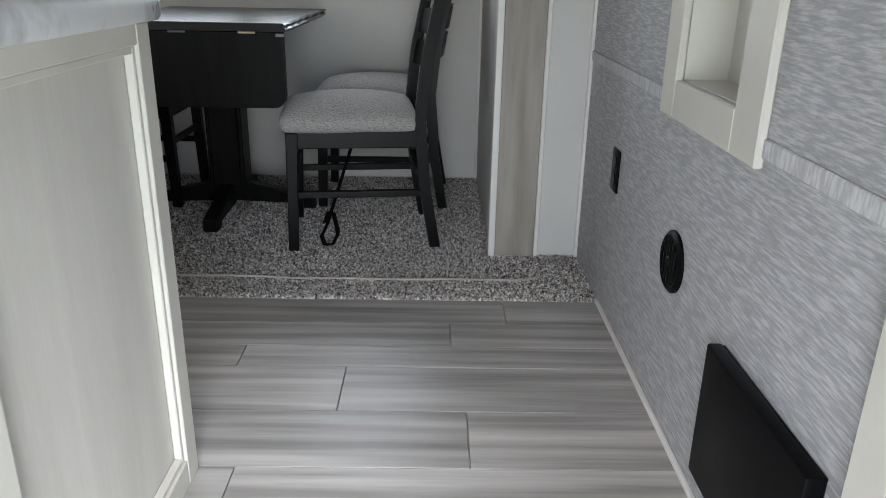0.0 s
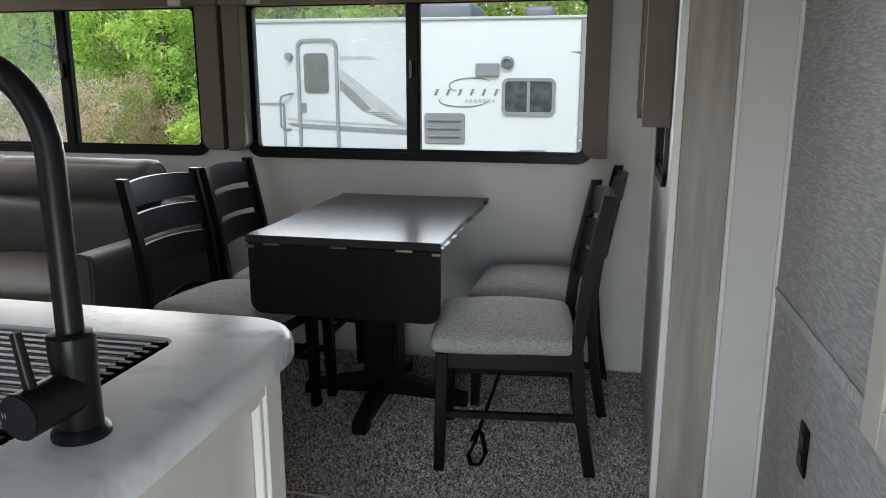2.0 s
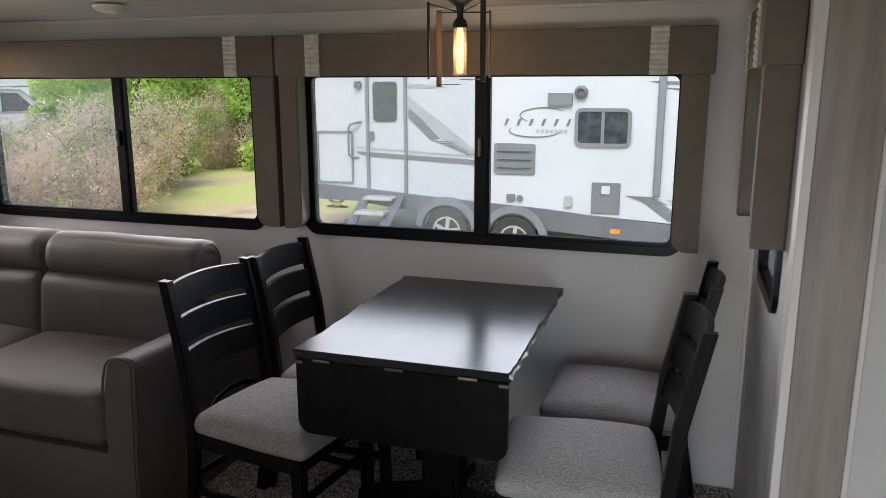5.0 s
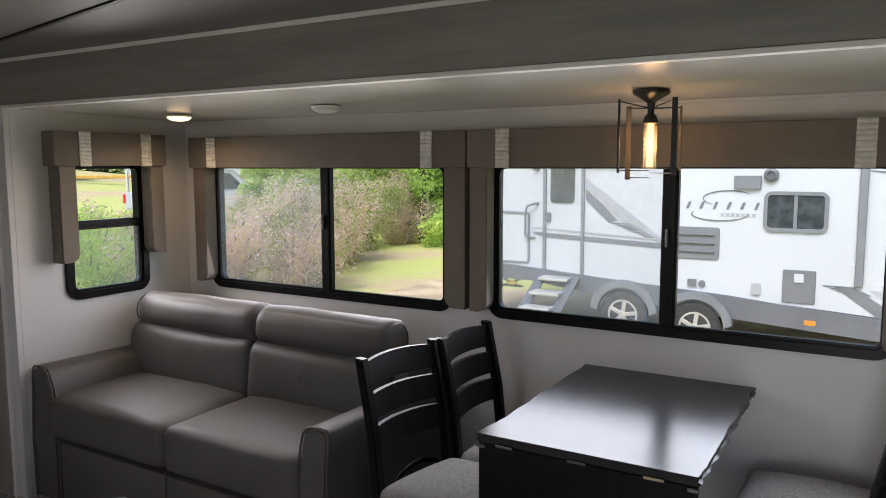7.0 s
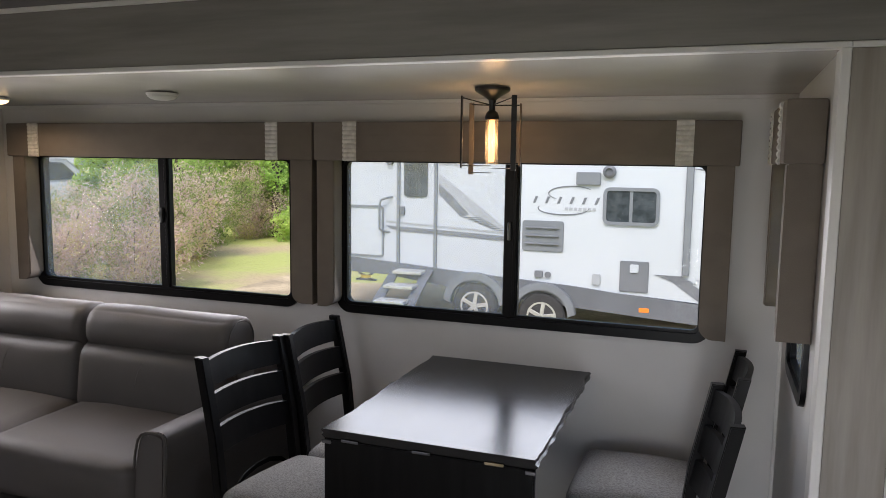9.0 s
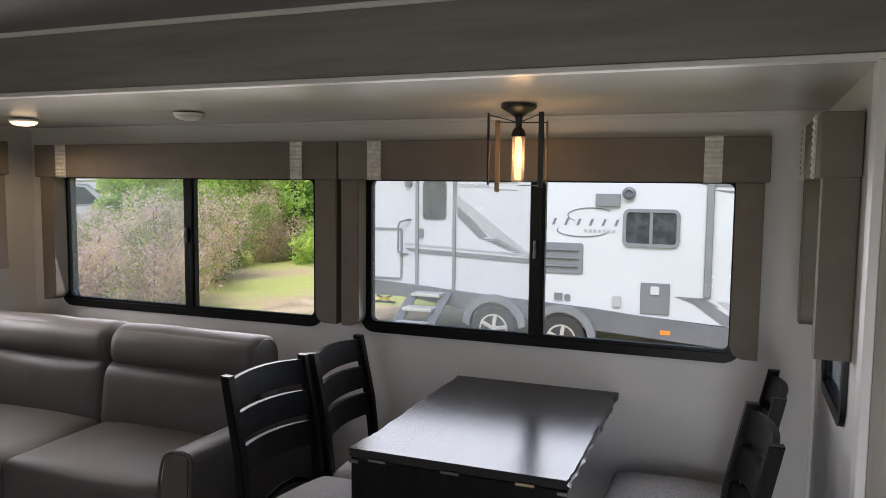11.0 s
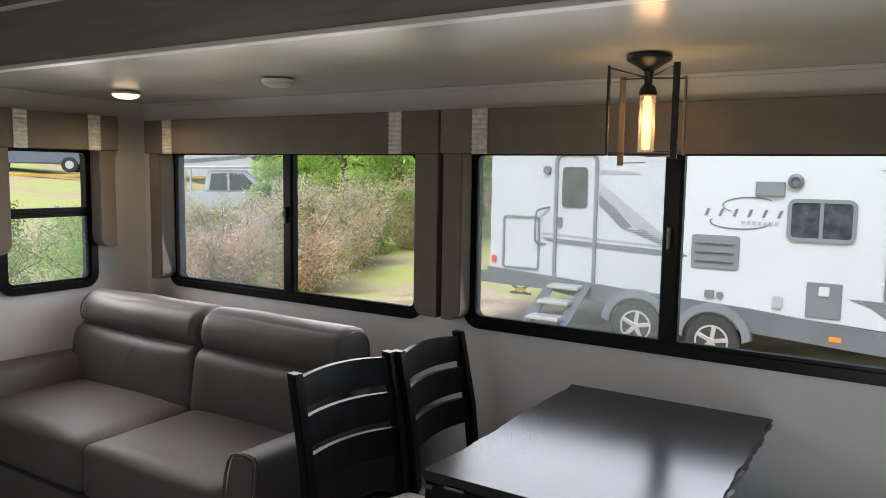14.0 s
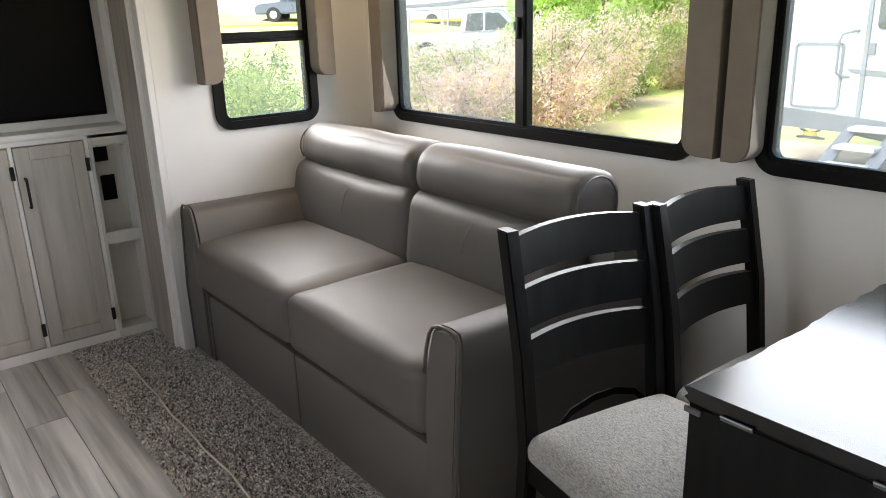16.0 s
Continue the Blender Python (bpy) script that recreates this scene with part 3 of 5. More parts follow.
# ---------------------------------------------------------------- dinette
def dining_chair():
    """Faces +x; its origin lies on the floor under the seat."""
    ch = thing("dining_chair", label="black wooden ladder-back chair with grey tweed seat", category="chair", group="chairs round the table")
    W, F, R = 0.19, 0.205, -0.225
    for s in (-1, 1):
        bm = B()
        bar(bm, (F + 0.012, s * W, 0.0), (F, s * W, 0.415), 0.034, 0.034, 0.003, up=(0, 1, 0), taper=1.2)
        part("front_leg", bm, BLACKWOOD, ch)
        bm = B()
        line = [(R - 0.052, 0.0), (R - 0.014, 0.22), (R + 0.004, 0.44), (R - 0.020, 0.66), (R - 0.075, 0.925)]
        prof = [(x - 0.019, z) for x, z in line] + [(x + 0.019, z) for x, z in line[::-1]]
        slab(bm, prof, -0.0165, 0.0165, Matrix.Translation((0, s * W, 0)), bevel=0.003)
        part("back_leg", bm, BLACKWOOD, ch)
    for z0, z1, x0, arch in ((0.822, 0.908, -0.056, 0.010), (0.710, 0.796, -0.032, 0.006), (0.600, 0.684, -0.012, 0.006)):
        bm = B()
        n = 12
        loops = []
        for i in range(n + 1):
            u = -1 + 2 * i / n
            y, bow = u * (W - 0.012), -0.028 * (1 - u * u)
            lean = -0.045 * (z1 - z0) / 0.12
            zt, zb = z1 + arch * (1 - u * u), z0 + 0.4 * arch * (1 - u * u)
            xa = R + x0 + bow
            loops.append([bm.verts.new(p) for p in ((xa + 0.009, y, zb), (xa + 0.009 + lean * 0.5, y, zt), (xa - 0.009 + lean * 0.5, y, zt), (xa - 0.009, y, zb))])
        for a, b in zip(loops, loops[1:]):
            for k in range(4):
                bm.faces.new((a[k], a[(k + 1) % 4], b[(k + 1) % 4], b[k]))
        bm.faces.new(loops[0]), bm.faces.new(loops[-1][::-1])
        part("slat", bm, BLACKWOOD, ch)
    bm = B()
    for s in (-1, 1):
        box(bm, R + 0.01, F, s * W - 0.011, s * W + 0.011, 0.360, 0.420, 0.003)
    box(bm, F - 0.011, F + 0.011, -W, W, 0.360, 0.420, 0.003)
    box(bm, R - 0.008, R + 0.012, -W, W, 0.360, 0.420, 0.003)
    part("seat_frame", bm, BLACKWOOD, ch)
    for a, b in (((F, -W, 0.20), (R, -W, 0.20)), ((F, W, 0.20), (R, W, 0.20)), ((F, -W, 0.26), (F, W, 0.26)), ((R, -W, 0.26), (R, W, 0.26))):
        bm = B()
        bar(bm, a, b, 0.018, 0.024, 0.002)
        part("stretcher", bm, BLACKWOOD, ch)
    bm = B()
    cushion(bm, 0.470, 0.435, 0.070, 0.034, 0.040, 15, Matrix.Translation((0.012, 0, 0.409)), 0.003)
    for v in bm.verts:                 # the seat narrows towards the back
        if v.co.x < 0:
            v.co.y *= 1 + 0.18 * v.co.x
    part("seat", bm, FABRIC, ch, "light grey tweed seat pad", smooth=60)
    return ch


chair = dining_chair()
chair.matrix_basis = pose(-1.264, 2.645, 0.008, 0, 0, -9)
copy_thing(chair, pose(-1.210, 3.095, 0.008, 0, 0, 0))
copy_thing(chair, pose(-0.243, 2.634, 0.008, 0, 0, 187))
copy_thing(chair, pose(-0.190, 3.135, 0.008, 0, 0, 180))

table = thing("dining_table", (-0.775, 2.93, 0), "black pedestal table with live-edge top and dropped leaf", "table")
T0, T1, TN, TF = -1.112, -0.438, 2.470, 3.426
m0 = Matrix.Translation((0.775, -2.93, 0))


def live_edge(side, z):
    pts = []
    for i in range(41):
        y = TN + (TF - TN) * i / 40
        f = 0.010 * noise.noise(Vector((y * 9, side * 7.7, z * 3))) + 0.006 * noise.noise(Vector((y * 30, side * 3.1, z * 40)))
        pts.append((y, f))
    return pts


bm = B()
grid = []
for z, push in ((0.765, -0.004), (0.760, 0.0), (0.752, -0.006), (0.745, 0.003), (0.737, -0.007), (0.731, -0.016)):
    left, right = live_edge(-1, z), live_edge(1, z)
    grid.append([bm.verts.new((T1 + f + push, y, z)) for y, f in right] + [bm.verts.new((T0 - f - push, y, z)) for y, f in left[::-1]])
n = len(grid[0])
for a, b in zip(grid, grid[1:]):
    for k in range(n):
        bm.faces.new((a[k], b[k], b[(k + 1) % n], a[(k + 1) % n]))
bm.faces.new(grid[0]), bm.faces.new(grid[-1][::-1])
part("tabletop", bm, TABLETOP, table, "glossy black live-edge tabletop", smooth=40, m=m0)
bm = B()
shape = [(T0 + 0.004, 0.738), (T1 - 0.004, 0.738)]
r = 0.045
shape += [(T1 - 0.004 - r + r * math.cos(radians(a)), 0.492 + r - r * math.sin(radians(a))) for a in range(0, 91, 15)]
shape += [(T0 + 0.004 + r - r * math.sin(radians(a)), 0.492 + r - r * math.cos(radians(a))) for a in range(0, 91, 15)]
slab(bm, shape, TN - 0.004, TN + 0.018, bevel=0.004)
part("drop_leaf", bm, BLACKWOOD, table, "hanging black leaf with rounded corners", m=m0)
for x in (-1.02, -0.785, -0.56):
    bm = B()
    box(bm, x - 0.028, x + 0.028, TN - 0.006, TN - 0.0035, 0.7315, 0.738, 0.001)
    cone(bm, (x - 0.028, TN - 0.005, 0.738), (x + 0.028, TN - 0.005, 0.738), 0.0025, 0.0025, 8)
    part("hinge", bm, BRASS if x > -0.6 else LATCH, table, "small metal hinge", m=m0)
for x in (T0 + 0.014, T1 - 0.014):
    bm = B()
    box(bm, x - 0.016, x + 0.016, TN - 0.010, TN - 0.004, 0.722, 0.734, 0.002)
    part("bracket", bm, LATCH, table, "small metal corner bracket", m=m0)
bm = B()
for s in (-1, 1):
    box(bm, -0.775 + s * 0.062 - 0.008, -0.775 + s * 0.062 + 0.008, 2.875, 2.985, 0.06, 0.70, 0.003)
box(bm, -0.829, -0.721, 2.868, 2.992, 0.05, 0.70, 0.004)
part("column", bm, BLACKWOOD, table, m=m0)
bm = B()
box(bm, -1.0, -0.55, 2.62, 3.25, 0.695, 0.731, 0.004)
part("top_frame", bm, BLACKWOOD, table, m=m0)
for a in (0, 90, 180, 270):
    bm = B()
    slab(bm, [(0.04, 0.03), (0.04, 0.115), (0.10, 0.100), (0.335, 0.045), (0.34, 0.0), (0.29, 0.0), (0.27, 0.022)], -0.028, 0.028, Matrix.Translation((0, 0, 0.008)) @ pose(0, 0, 0, 0, 0, a), bevel=0.004)
    part("foot", bm, BLACKWOOD, table)

strap = thing("strap", (-0.30, 2.47, 0), "black webbing strap looped under the chair", "strap")


def ribbon(bm, pts, wide, t):
    """A flat strap through the points; wide gives its width as a vector."""
    wide = Vector(wide) / 2
    pts = [Vector(p) for p in pts]
    rows = []
    for k, p in enumerate(pts):
        way = (pts[min(k + 1, len(pts) - 1)] - pts[max(k - 1, 0)]).normalized()
        n = way.cross(wide).normalized() * t / 2
        rows.append([bm.verts.new(p + a) for a in (wide + n, wide - n, -wide - n, -wide + n)])
    for a, b in zip(rows, rows[1:]):
        for k in range(4):
            bm.faces.new((a[k], a[(k + 1) % 4], b[(k + 1) % 4], b[k]))
    bm.faces.new(rows[0]), bm.faces.new(rows[-1][::-1])


bm = B()
ribbon(bm, [(-0.245, 2.66, 0.35), (-0.325, 2.47, 0.085), (-0.345, 2.465, 0.045), (-0.335, 2.46, 0.016), (-0.305, 2.455, 0.016), (-0.285, 2.46, 0.06),
            (-0.300, 2.468, 0.125), (-0.32, 2.476, 0.13), (-0.335, 2.478, 0.09)], (0.011, 0.011, 0.003), 0.004)
part("webbing", bm, BLACK, strap, m=Matrix.Translation((0.30, -2.47, 0)))
bm = B()
box(bm, -0.322, -0.298, 2.440, 2.452, 0.006, 0.016, 0.003)
part("buckle", bm, CHROME, strap, "small steel buckle", m=Matrix.Translation((0.30, -2.47, 0)))

strap2 = thing("strap", (-1.50, 2.70, 0.44), "black webbing strap behind the chair seat", "strap")
bm = B()
pts = [(-1.475, 2.535, 0.425), (-1.512, 2.57, 0.455), (-1.525, 2.64, 0.475), (-1.525, 2.72, 0.485), (-1.518, 2.79, 0.483), (-1.505, 2.85, 0.465), (-1.49, 2.885, 0.43)]
ribbon(bm, pts, (0, 0, 0.018), 0.004)
part("webbing", bm, BLACK, strap2, m=Matrix.Translation((1.50, -2.70, -0.44)))


# ---------------------------------------------------------------- sofa
sofa = thing("sofa", (-2.62, 2.9, 0), "grey-brown leather two-seat sleeper sofa", "sofa")
S0, S1, SF, SB = -3.528, -1.716, 2.448, 3.36
ms = Matrix.Translation((2.62, -2.9, 0))
AW = 0.134
mid = -2.605
for a, b in ((S0 + 0.03, mid - 0.002), (mid + 0.002, S1 - AW + 0.010)):
    bm = B()
    box(bm, a, b, SF + 0.020, SF + 0.09, 0.014, 0.302, 0.012, 2)
    part("front_panel", bm, LEATHER, sofa, m=ms)
bm = B()
box(bm, S0 + 0.05, S1 - 0.04, SF + 0.085, SB - 0.02, 0.014, 0.32, 0.012, 2)
part("base", bm, LEATHER, sofa, m=ms)


def square_ended(bm, w, d, h, r, m, sides):
    """A padded bolster, fully round in section, with nearly square sewn ends."""
    tmp = B()
    cushion(tmp, w + 2 * r * 0.7, d, h, r, 0.006, 18, None, 0.006, sides)
    end = w / 2 + r * 0.7
    for v in tmp.verts:
        over = abs(v.co.x) - (end - r)
        if over > 0:
            v.co.x = math.copysign(end - r + 0.3 * over, v.co.x)
    join(bm, tmp, m)


for a, b in ((S0 + 0.10, mid), (mid, S1 - AW + 0.004)):
    bm = B()
    cushion(bm, b - a, 0.70, 0.205, 0.045, 0.018, 15, Matrix.Translation(((a + b) / 2, SF + 0.347, 0.318)), 0.005, 0.010)
    part("seat_cushion", bm, LEATHER, sofa, smooth=60, m=ms)
for a, b, c in ((-3.490, mid - 0.015, -3.450), (mid - 0.015, -1.905, -1.835)):
    bm = B()
    tilt = Matrix.Translation(((a + b) / 2, 3.035, 0.455)) @ pose(0, 0, 0, -9)
    square_ended(bm, b - a - 0.006, 0.20, 0.325, 0.075, tilt, 0.018)
    part("back_cushion", bm, LEATHER, sofa, smooth=60, m=ms)
    bm = B()
    a, b = min(mid, c), max(mid, c)
    tilt = Matrix.Translation(((a + b) / 2, 3.080, 0.737)) @ pose(0, 0, 0, -10)
    square_ended(bm, b - a - 0.006, 0.205, 0.195, 0.088, tilt, 0.010)
    part("head_cushion", bm, LEATHER, sofa, smooth=60, m=ms)
    end = (c + 0.004) if c < mid else (c - 0.004)
    bm = B()
    tube(bm, [(end, 3.085 + 0.088 * math.cos(radians(t)), 0.834 + 0.086 * math.sin(radians(t))) for t in range(-30, 211, 15)], 0.0035, 6)
    part("seam", bm, LEATHER, sofa, m=ms)
for x in (-2.995, -2.245):
    bm = B()
    tube(bm, [(x, 2.960, 0.725), (x - 0.012, 2.945, 0.700), (x - 0.020, 2.936, 0.665), (x - 0.024, 2.930, 0.625)], 0.0015, 6)
    part("dart_seam", bm, LEATHER, sofa, m=ms)
bm = B()
box(bm, S0 + 0.08, S1 - 0.10, 3.14, SB, 0.02, 0.735, 0.025, 2)
part("back_frame", bm, LEATHER, sofa, m=ms)
FLARED = [(0.010, 0.012), (0.004, 0.30), (0.000, 0.600), (0.004, 0.626), (0.016, 0.638), (0.055, 0.640), (0.092, 0.634), (0.118, 0.612), (0.142, 0.578), (0.164, 0.535), (0.182, 0.485), (0.190, 0.42), (0.190, 0.012)]
UPRIGHT = [(0.010, 0.012), (0.004, 0.30), (0.000, 0.600), (0.004, 0.626), (0.014, 0.640), (0.045, 0.645), (0.080, 0.643), (0.102, 0.634), (0.116, 0.614), (0.124, 0.575), (0.130, 0.51), (AW, 0.42), (AW, 0.012)]
for x0, s, prof in ((S0, 1, FLARED), (S1, -1, UPRIGHT)):
    bm = B()
    slab(bm, [(x0 + s * x, z) for x, z in prof], SF, SB - 0.02, bevel=0.012)
    for v in bm.verts:
        if v.co.z > 0.3:
            v.co.z += 0.014 * (1 - (v.co.y - SF) / 0.9) * (v.co.z - 0.3) / 0.35
            v.co.y += 0.022 * ((v.co.z - 0.3) / 0.35) ** 2 * (1 if v.co.y < 2.6 else 0)
    part("arm", bm, LEATHER, sofa, smooth=50, m=ms)
    bm = B()
    tube(bm, [(x0 + s * x, SF + (0.022 * ((z + 0.014 - 0.3) / 0.35) ** 2 if z > 0.3 else 0) - 0.001, z + (0.014 * (z - 0.3) / 0.35 if z > 0.3 else 0)) for x, z in prof[:11]], 0.005, 6)
    part("piping", bm, LEATHER, sofa, m=ms)


# ---------------------------------------------------------------- kitchen island
island = thing("kitchen_island", (-1.1, 0.88, 0), "whitewashed island cabinet with a framed end panel", "cabinet")
mi = Matrix.Translation((1.1, -0.88, 0))
IX, IY0, IY1 = -0.410, 0.53, 1.205
bm = B()
box(bm, -1.72, IX - 0.022, IY0 + 0.01, IY1 - 0.004, 0.0, 0.850, 0.002)
part("body", bm, CABINET, island, m=mi)
bm = B()
box(bm, IX - 0.020, IX, IY1 - 0.052, IY1, 0.0, 0.850, 0.002)
part("stile", bm, CREAM, island, m=mi)
bm = B()
box(bm, IX - 0.020, IX, IY0, IY0 + 0.125, 0.0, 0.850, 0.002)
part("stile", bm, CREAM, island, m=mi)
for z0, z1 in ((0.818, 0.858), (0.0, 0.055)):
    bm = B()
    box(bm, IX - 0.020, IX - 0.001, IY0 + 0.125, IY1 - 0.052, z0, z1, 0.002)
    part("rail", bm, CREAM, island, m=mi)
bm = B()
for a, b, c, d in ((IY1 - 0.064, IY1 - 0.052, 0.055, 0.818), (IY0 + 0.125, IY0 + 0.137, 0.055, 0.818)):
    box(bm, IX - 0.021, IX - 0.006, a, b, c, d, 0.002)
for c, d in ((0.806, 0.818), (0.055, 0.067)):
    box(bm, IX - 0.021, IX - 0.006, IY0 + 0.137, IY1 - 0.064, c, d, 0.002)
part("moulding", bm, CREAM, island, m=mi)

counter = thing("countertop", (-1.1, 0.88, 0.86), "white marbled countertop with rounded corners", "countertop")
bm = B()
CW, CD = 1.40, 0.83
cx, cy = -0.386 - CW / 2, 1.284 - CD / 2
hole = rounded(0.50, 0.36, 0.03, 8)
hx, hy = -0.545 - 0.25, 1.145 - 0.18
loops = []
for inset, z in ((0.010, 0.852), (0.003, 0.855), (0.0, 0.862), (0.0, 0.880), (0.002, 0.888), (0.007, 0.895), (0.015, 0.899), (0.022, 0.900)):
    loops.append([bm.verts.new((cx + x, cy + y, z)) for x, y in rounded(CW - 2 * inset, CD - 2 * inset, 0.098 - inset, 8)])
for inset, z in ((-0.004, 0.900), (0.0, 0.896), (0.0, 0.852)):
    loops.append([bm.verts.new((hx + x * (1 - 4 * inset), hy + y * (1 - 4 * inset), z)) for x, y in hole])
n = len(hole)
for a, b in zip(loops, loops[1:] + loops[:1]):
    for k in range(n):
        bm.faces.new((a[k], a[(k + 1) % n], b[(k + 1) % n], b[k]))
part("slab", bm, QUARTZ, counter, smooth=30, m=Matrix.Translation((1.1, -0.88, -0.86)))

sink = thing("sink", (hx, hy, 0.70), "deep steel sink set in the countertop", "sink")
bm = B()
rim, low = rounded(0.496, 0.356, 0.03), rounded(0.47, 0.33, 0.04)
lo = [[bm.verts.new((x, y, z)) for x, y in o] for o, z in ((rim, 0.157), (rim, 0.12), (low, 0.01), (rounded(0.3, 0.2, 0.03), 0.0))]
n = len(rim)
for a, b in zip(lo, lo[1:]):
    for k in range(n):
        bm.faces.new((a[k], b[k], b[(k + 1) % n], a[(k + 1) % n]))
bm.faces.new(lo[-1])
part("basin", bm, material("sink_steel", (0.24, 0.21, 0.18), 0.5, 0.6, 0.06, 8), sink)
RACK_STEEL = material("rack_steel", (0.30, 0.29, 0.275), 0.42, 0.85, 0.06, 20)
rack = thing("roll_up_rack", (hx, hy, 0.89), "roll-up steel drying rack with black ends over the sink", "drying rack")
ms2 = 17
for k in range(ms2):
    y = -0.165 + 0.33 * k / (ms2 - 1)
    bm = B()
    cone(bm, (-0.235, y, 0.004), (0.222, y, 0.004), 0.0048, 0.0048, 8)
    part("rod", bm, RACK_STEEL, rack)
    for s in (-1, 1):
        bm = B()
        bar(bm, (s * 0.219, y, 0.004), (s * 0.243, y, 0.004), 0.0125, 0.0115, 0.002)
        part("end_cap", bm, BLACK, rack, "black rubber end cap")

faucet = thing("faucet", (-0.477, 0.848, 0.90), "matt black high-arch kitchen faucet", "faucet")
bm = B()
lathe(bm, [(0.031, 0.0), (0.031, 0.006), (0.027, 0.011), (0.0245, 0.013)], 32)
part("base_ring", bm, MATT_BLACK, faucet)
bm = B()
lathe(bm, [(0.0235, 0.011), (0.0235, 0.085), (0.0245, 0.088), (0.0245, 0.114), (0.022, 0.117), (0.0150, 0.118)], 32)
part("body", bm, MATT_BLACK, faucet)
bm = B()
arc = [(0, 0, 0.11), (0, 0, 0.20), (0, 0, 0.28)] + [(-0.1 + 0.1 * math.cos(radians(a)), 0, 0.30 + 0.1 * math.sin(radians(a))) for a in range(0, 181, 10)] + [(-0.2, 0, 0.26)]
tube(bm, arc, 0.0140, 18)
part("spout", bm, MATT_BLACK, faucet, smooth=50)
bm = B()
lathe(bm, [(0.0135, 0.26), (0.0175, 0.255), (0.0185, 0.18), (0.0165, 0.17)], 20, Matrix.Translation((-0.2, 0, 0)))
part("spray_head", bm, MATT_BLACK, faucet)
bm = B()
cone(bm, (0.0, 0.0, 0.053), (-0.006, -0.078, 0.053), 0.0245, 0.0245, 28, 0.002)
hub = part("handle_hub", bm, MATT_BLACK, faucet)
GREY_PRINT = material("grey_print", (0.45, 0.45, 0.45), 0.5)
for mark, x in (("H", -0.018), ("C", 0.010)):
    sign = bpy.data.curves.new("hot_cold_letter", 'FONT')
    sign.body, sign.size, sign.extrude = mark, 0.008, 0.0001
    sign.materials.append(GREY_PRINT)
    letter = new("hot_cold_letter", sign)
    letter.parent = hub
    letter.matrix_basis = pose(-0.006 + x, -0.0783, 0.052, 90, 0, -5)
bm = B()
cone(bm, (-0.005, -0.057, 0.068), (-0.011, -0.062, 0.136), 0.0066, 0.0056, 12, 0.001)
part("lever", bm, MATT_BLACK, faucet)

# ---------------------------------------------------------------- right wall
niche = thing("wall_niche", (0.55, 1.21, 0.68), "cream framed display niche in the wallpaper", "wall niche")
NY0, NY1, NZ0, NZ1 = 1.065, 1.578, 0.658, 1.42
mn = Matrix.Translation((-0.55, -1.21, -0.68))
for a, b, c, d in ((NY0, 1.17, NZ0, NZ1), (1.49, NY1, NZ0, NZ1), (1.17, 1.49, NZ0, 0.735), (1.17, 1.49, 1.35, NZ1)):
    bm = B()
    box(bm, 0.534, RIGHT, a, b, c, d, 0.003)
    part("frame_board", bm, CREAM, niche, m=mn)
bm = B()
box(bm, 0.64, 0.65, 1.15, 1.51, 0.715, 1.37)
part("back_panel", bm, CREAM, niche, m=mn)
for a, b, c, d in ((1.155, 1.172, 0.72, 1.36), (1.488, 1.505, 0.72, 1.36), (1.172, 1.488, 0.72, 0.737), (1.172, 1.488, 1.348, 1.365)):
    bm = B()
    box(bm, 0.5505, 0.64, a, b, c, d, 0.001)
    part("recess_board", bm, CREAM, niche, m=mn)

outlet = thing("outlet", (RIGHT, 1.955, 0.37), "black double wall outlet", "outlet")
bm = B()
box(bm, -0.007, 0, -0.036, 0.036, 0.0, 0.118, 0.004, 2)
part("plate", bm, BLACK, outlet)
for z in (0.035, 0.083):
    bm = B()
    slab(bm, rounded(0.036, 0.030, 0.008), -0.0095, -0.006, pose(0, 0, z, 0, 0, -90) @ pose(0, 0, 0))
    part("socket", bm, FRAME_BLACK, outlet)
vent = thing("round_vent", (RIGHT, 1.405, 0.375), "round black heating vent in the wallpaper", "vent")
bm = B()
lathe(bm, [(0.066, 0.0), (0.066, 0.006), (0.058, 0.012), (0.050, 0.010), (0.050, 0.002)], 40, pose(0, 0, 0, 0, -90, 0))
part("rim", bm, BLACK, vent)
for k in range(5):
    bm = B()
    h = 0.048 * math.cos(math.asin(min(1, abs(-0.034 + 0.017 * k) / 0.05)))
    box(bm, -0.012, -0.004, -0.003, 0.003, -h, h, 0.001, m=pose(0, -0.034 + 0.017 * k, 0))
    part("louvre", bm, FRAME_BLACK, vent)
bm = B()
lathe(bm, [(0.013, 0.0), (0.013, 0.012), (0.009, 0.016)], 20, pose(0, 0, 0, 0, -90, 0))
part("knob", bm, FRAME_BLACK, vent)
panel = thing("power_panel", (RIGHT, 0.913, 0.095), "black plastic power converter panel by the floor", "panel")
bm = B()
box(bm, -0.006, 0, -0.180, 0.180, 0.0, 0.250, 0.002)
part("case", bm, BLACK, panel)
bm = B()
box(bm, -0.032, -0.006, -0.183, 0.183, -0.003, 0.253, 0.005, 2)
part("cover", bm, BLACK, panel)
bm = B()
box(bm, -0.034, -0.032, -0.05, 0.0, 0.03, 0.045, 0.001)
part("catch", bm, FRAME_BLACK, panel)

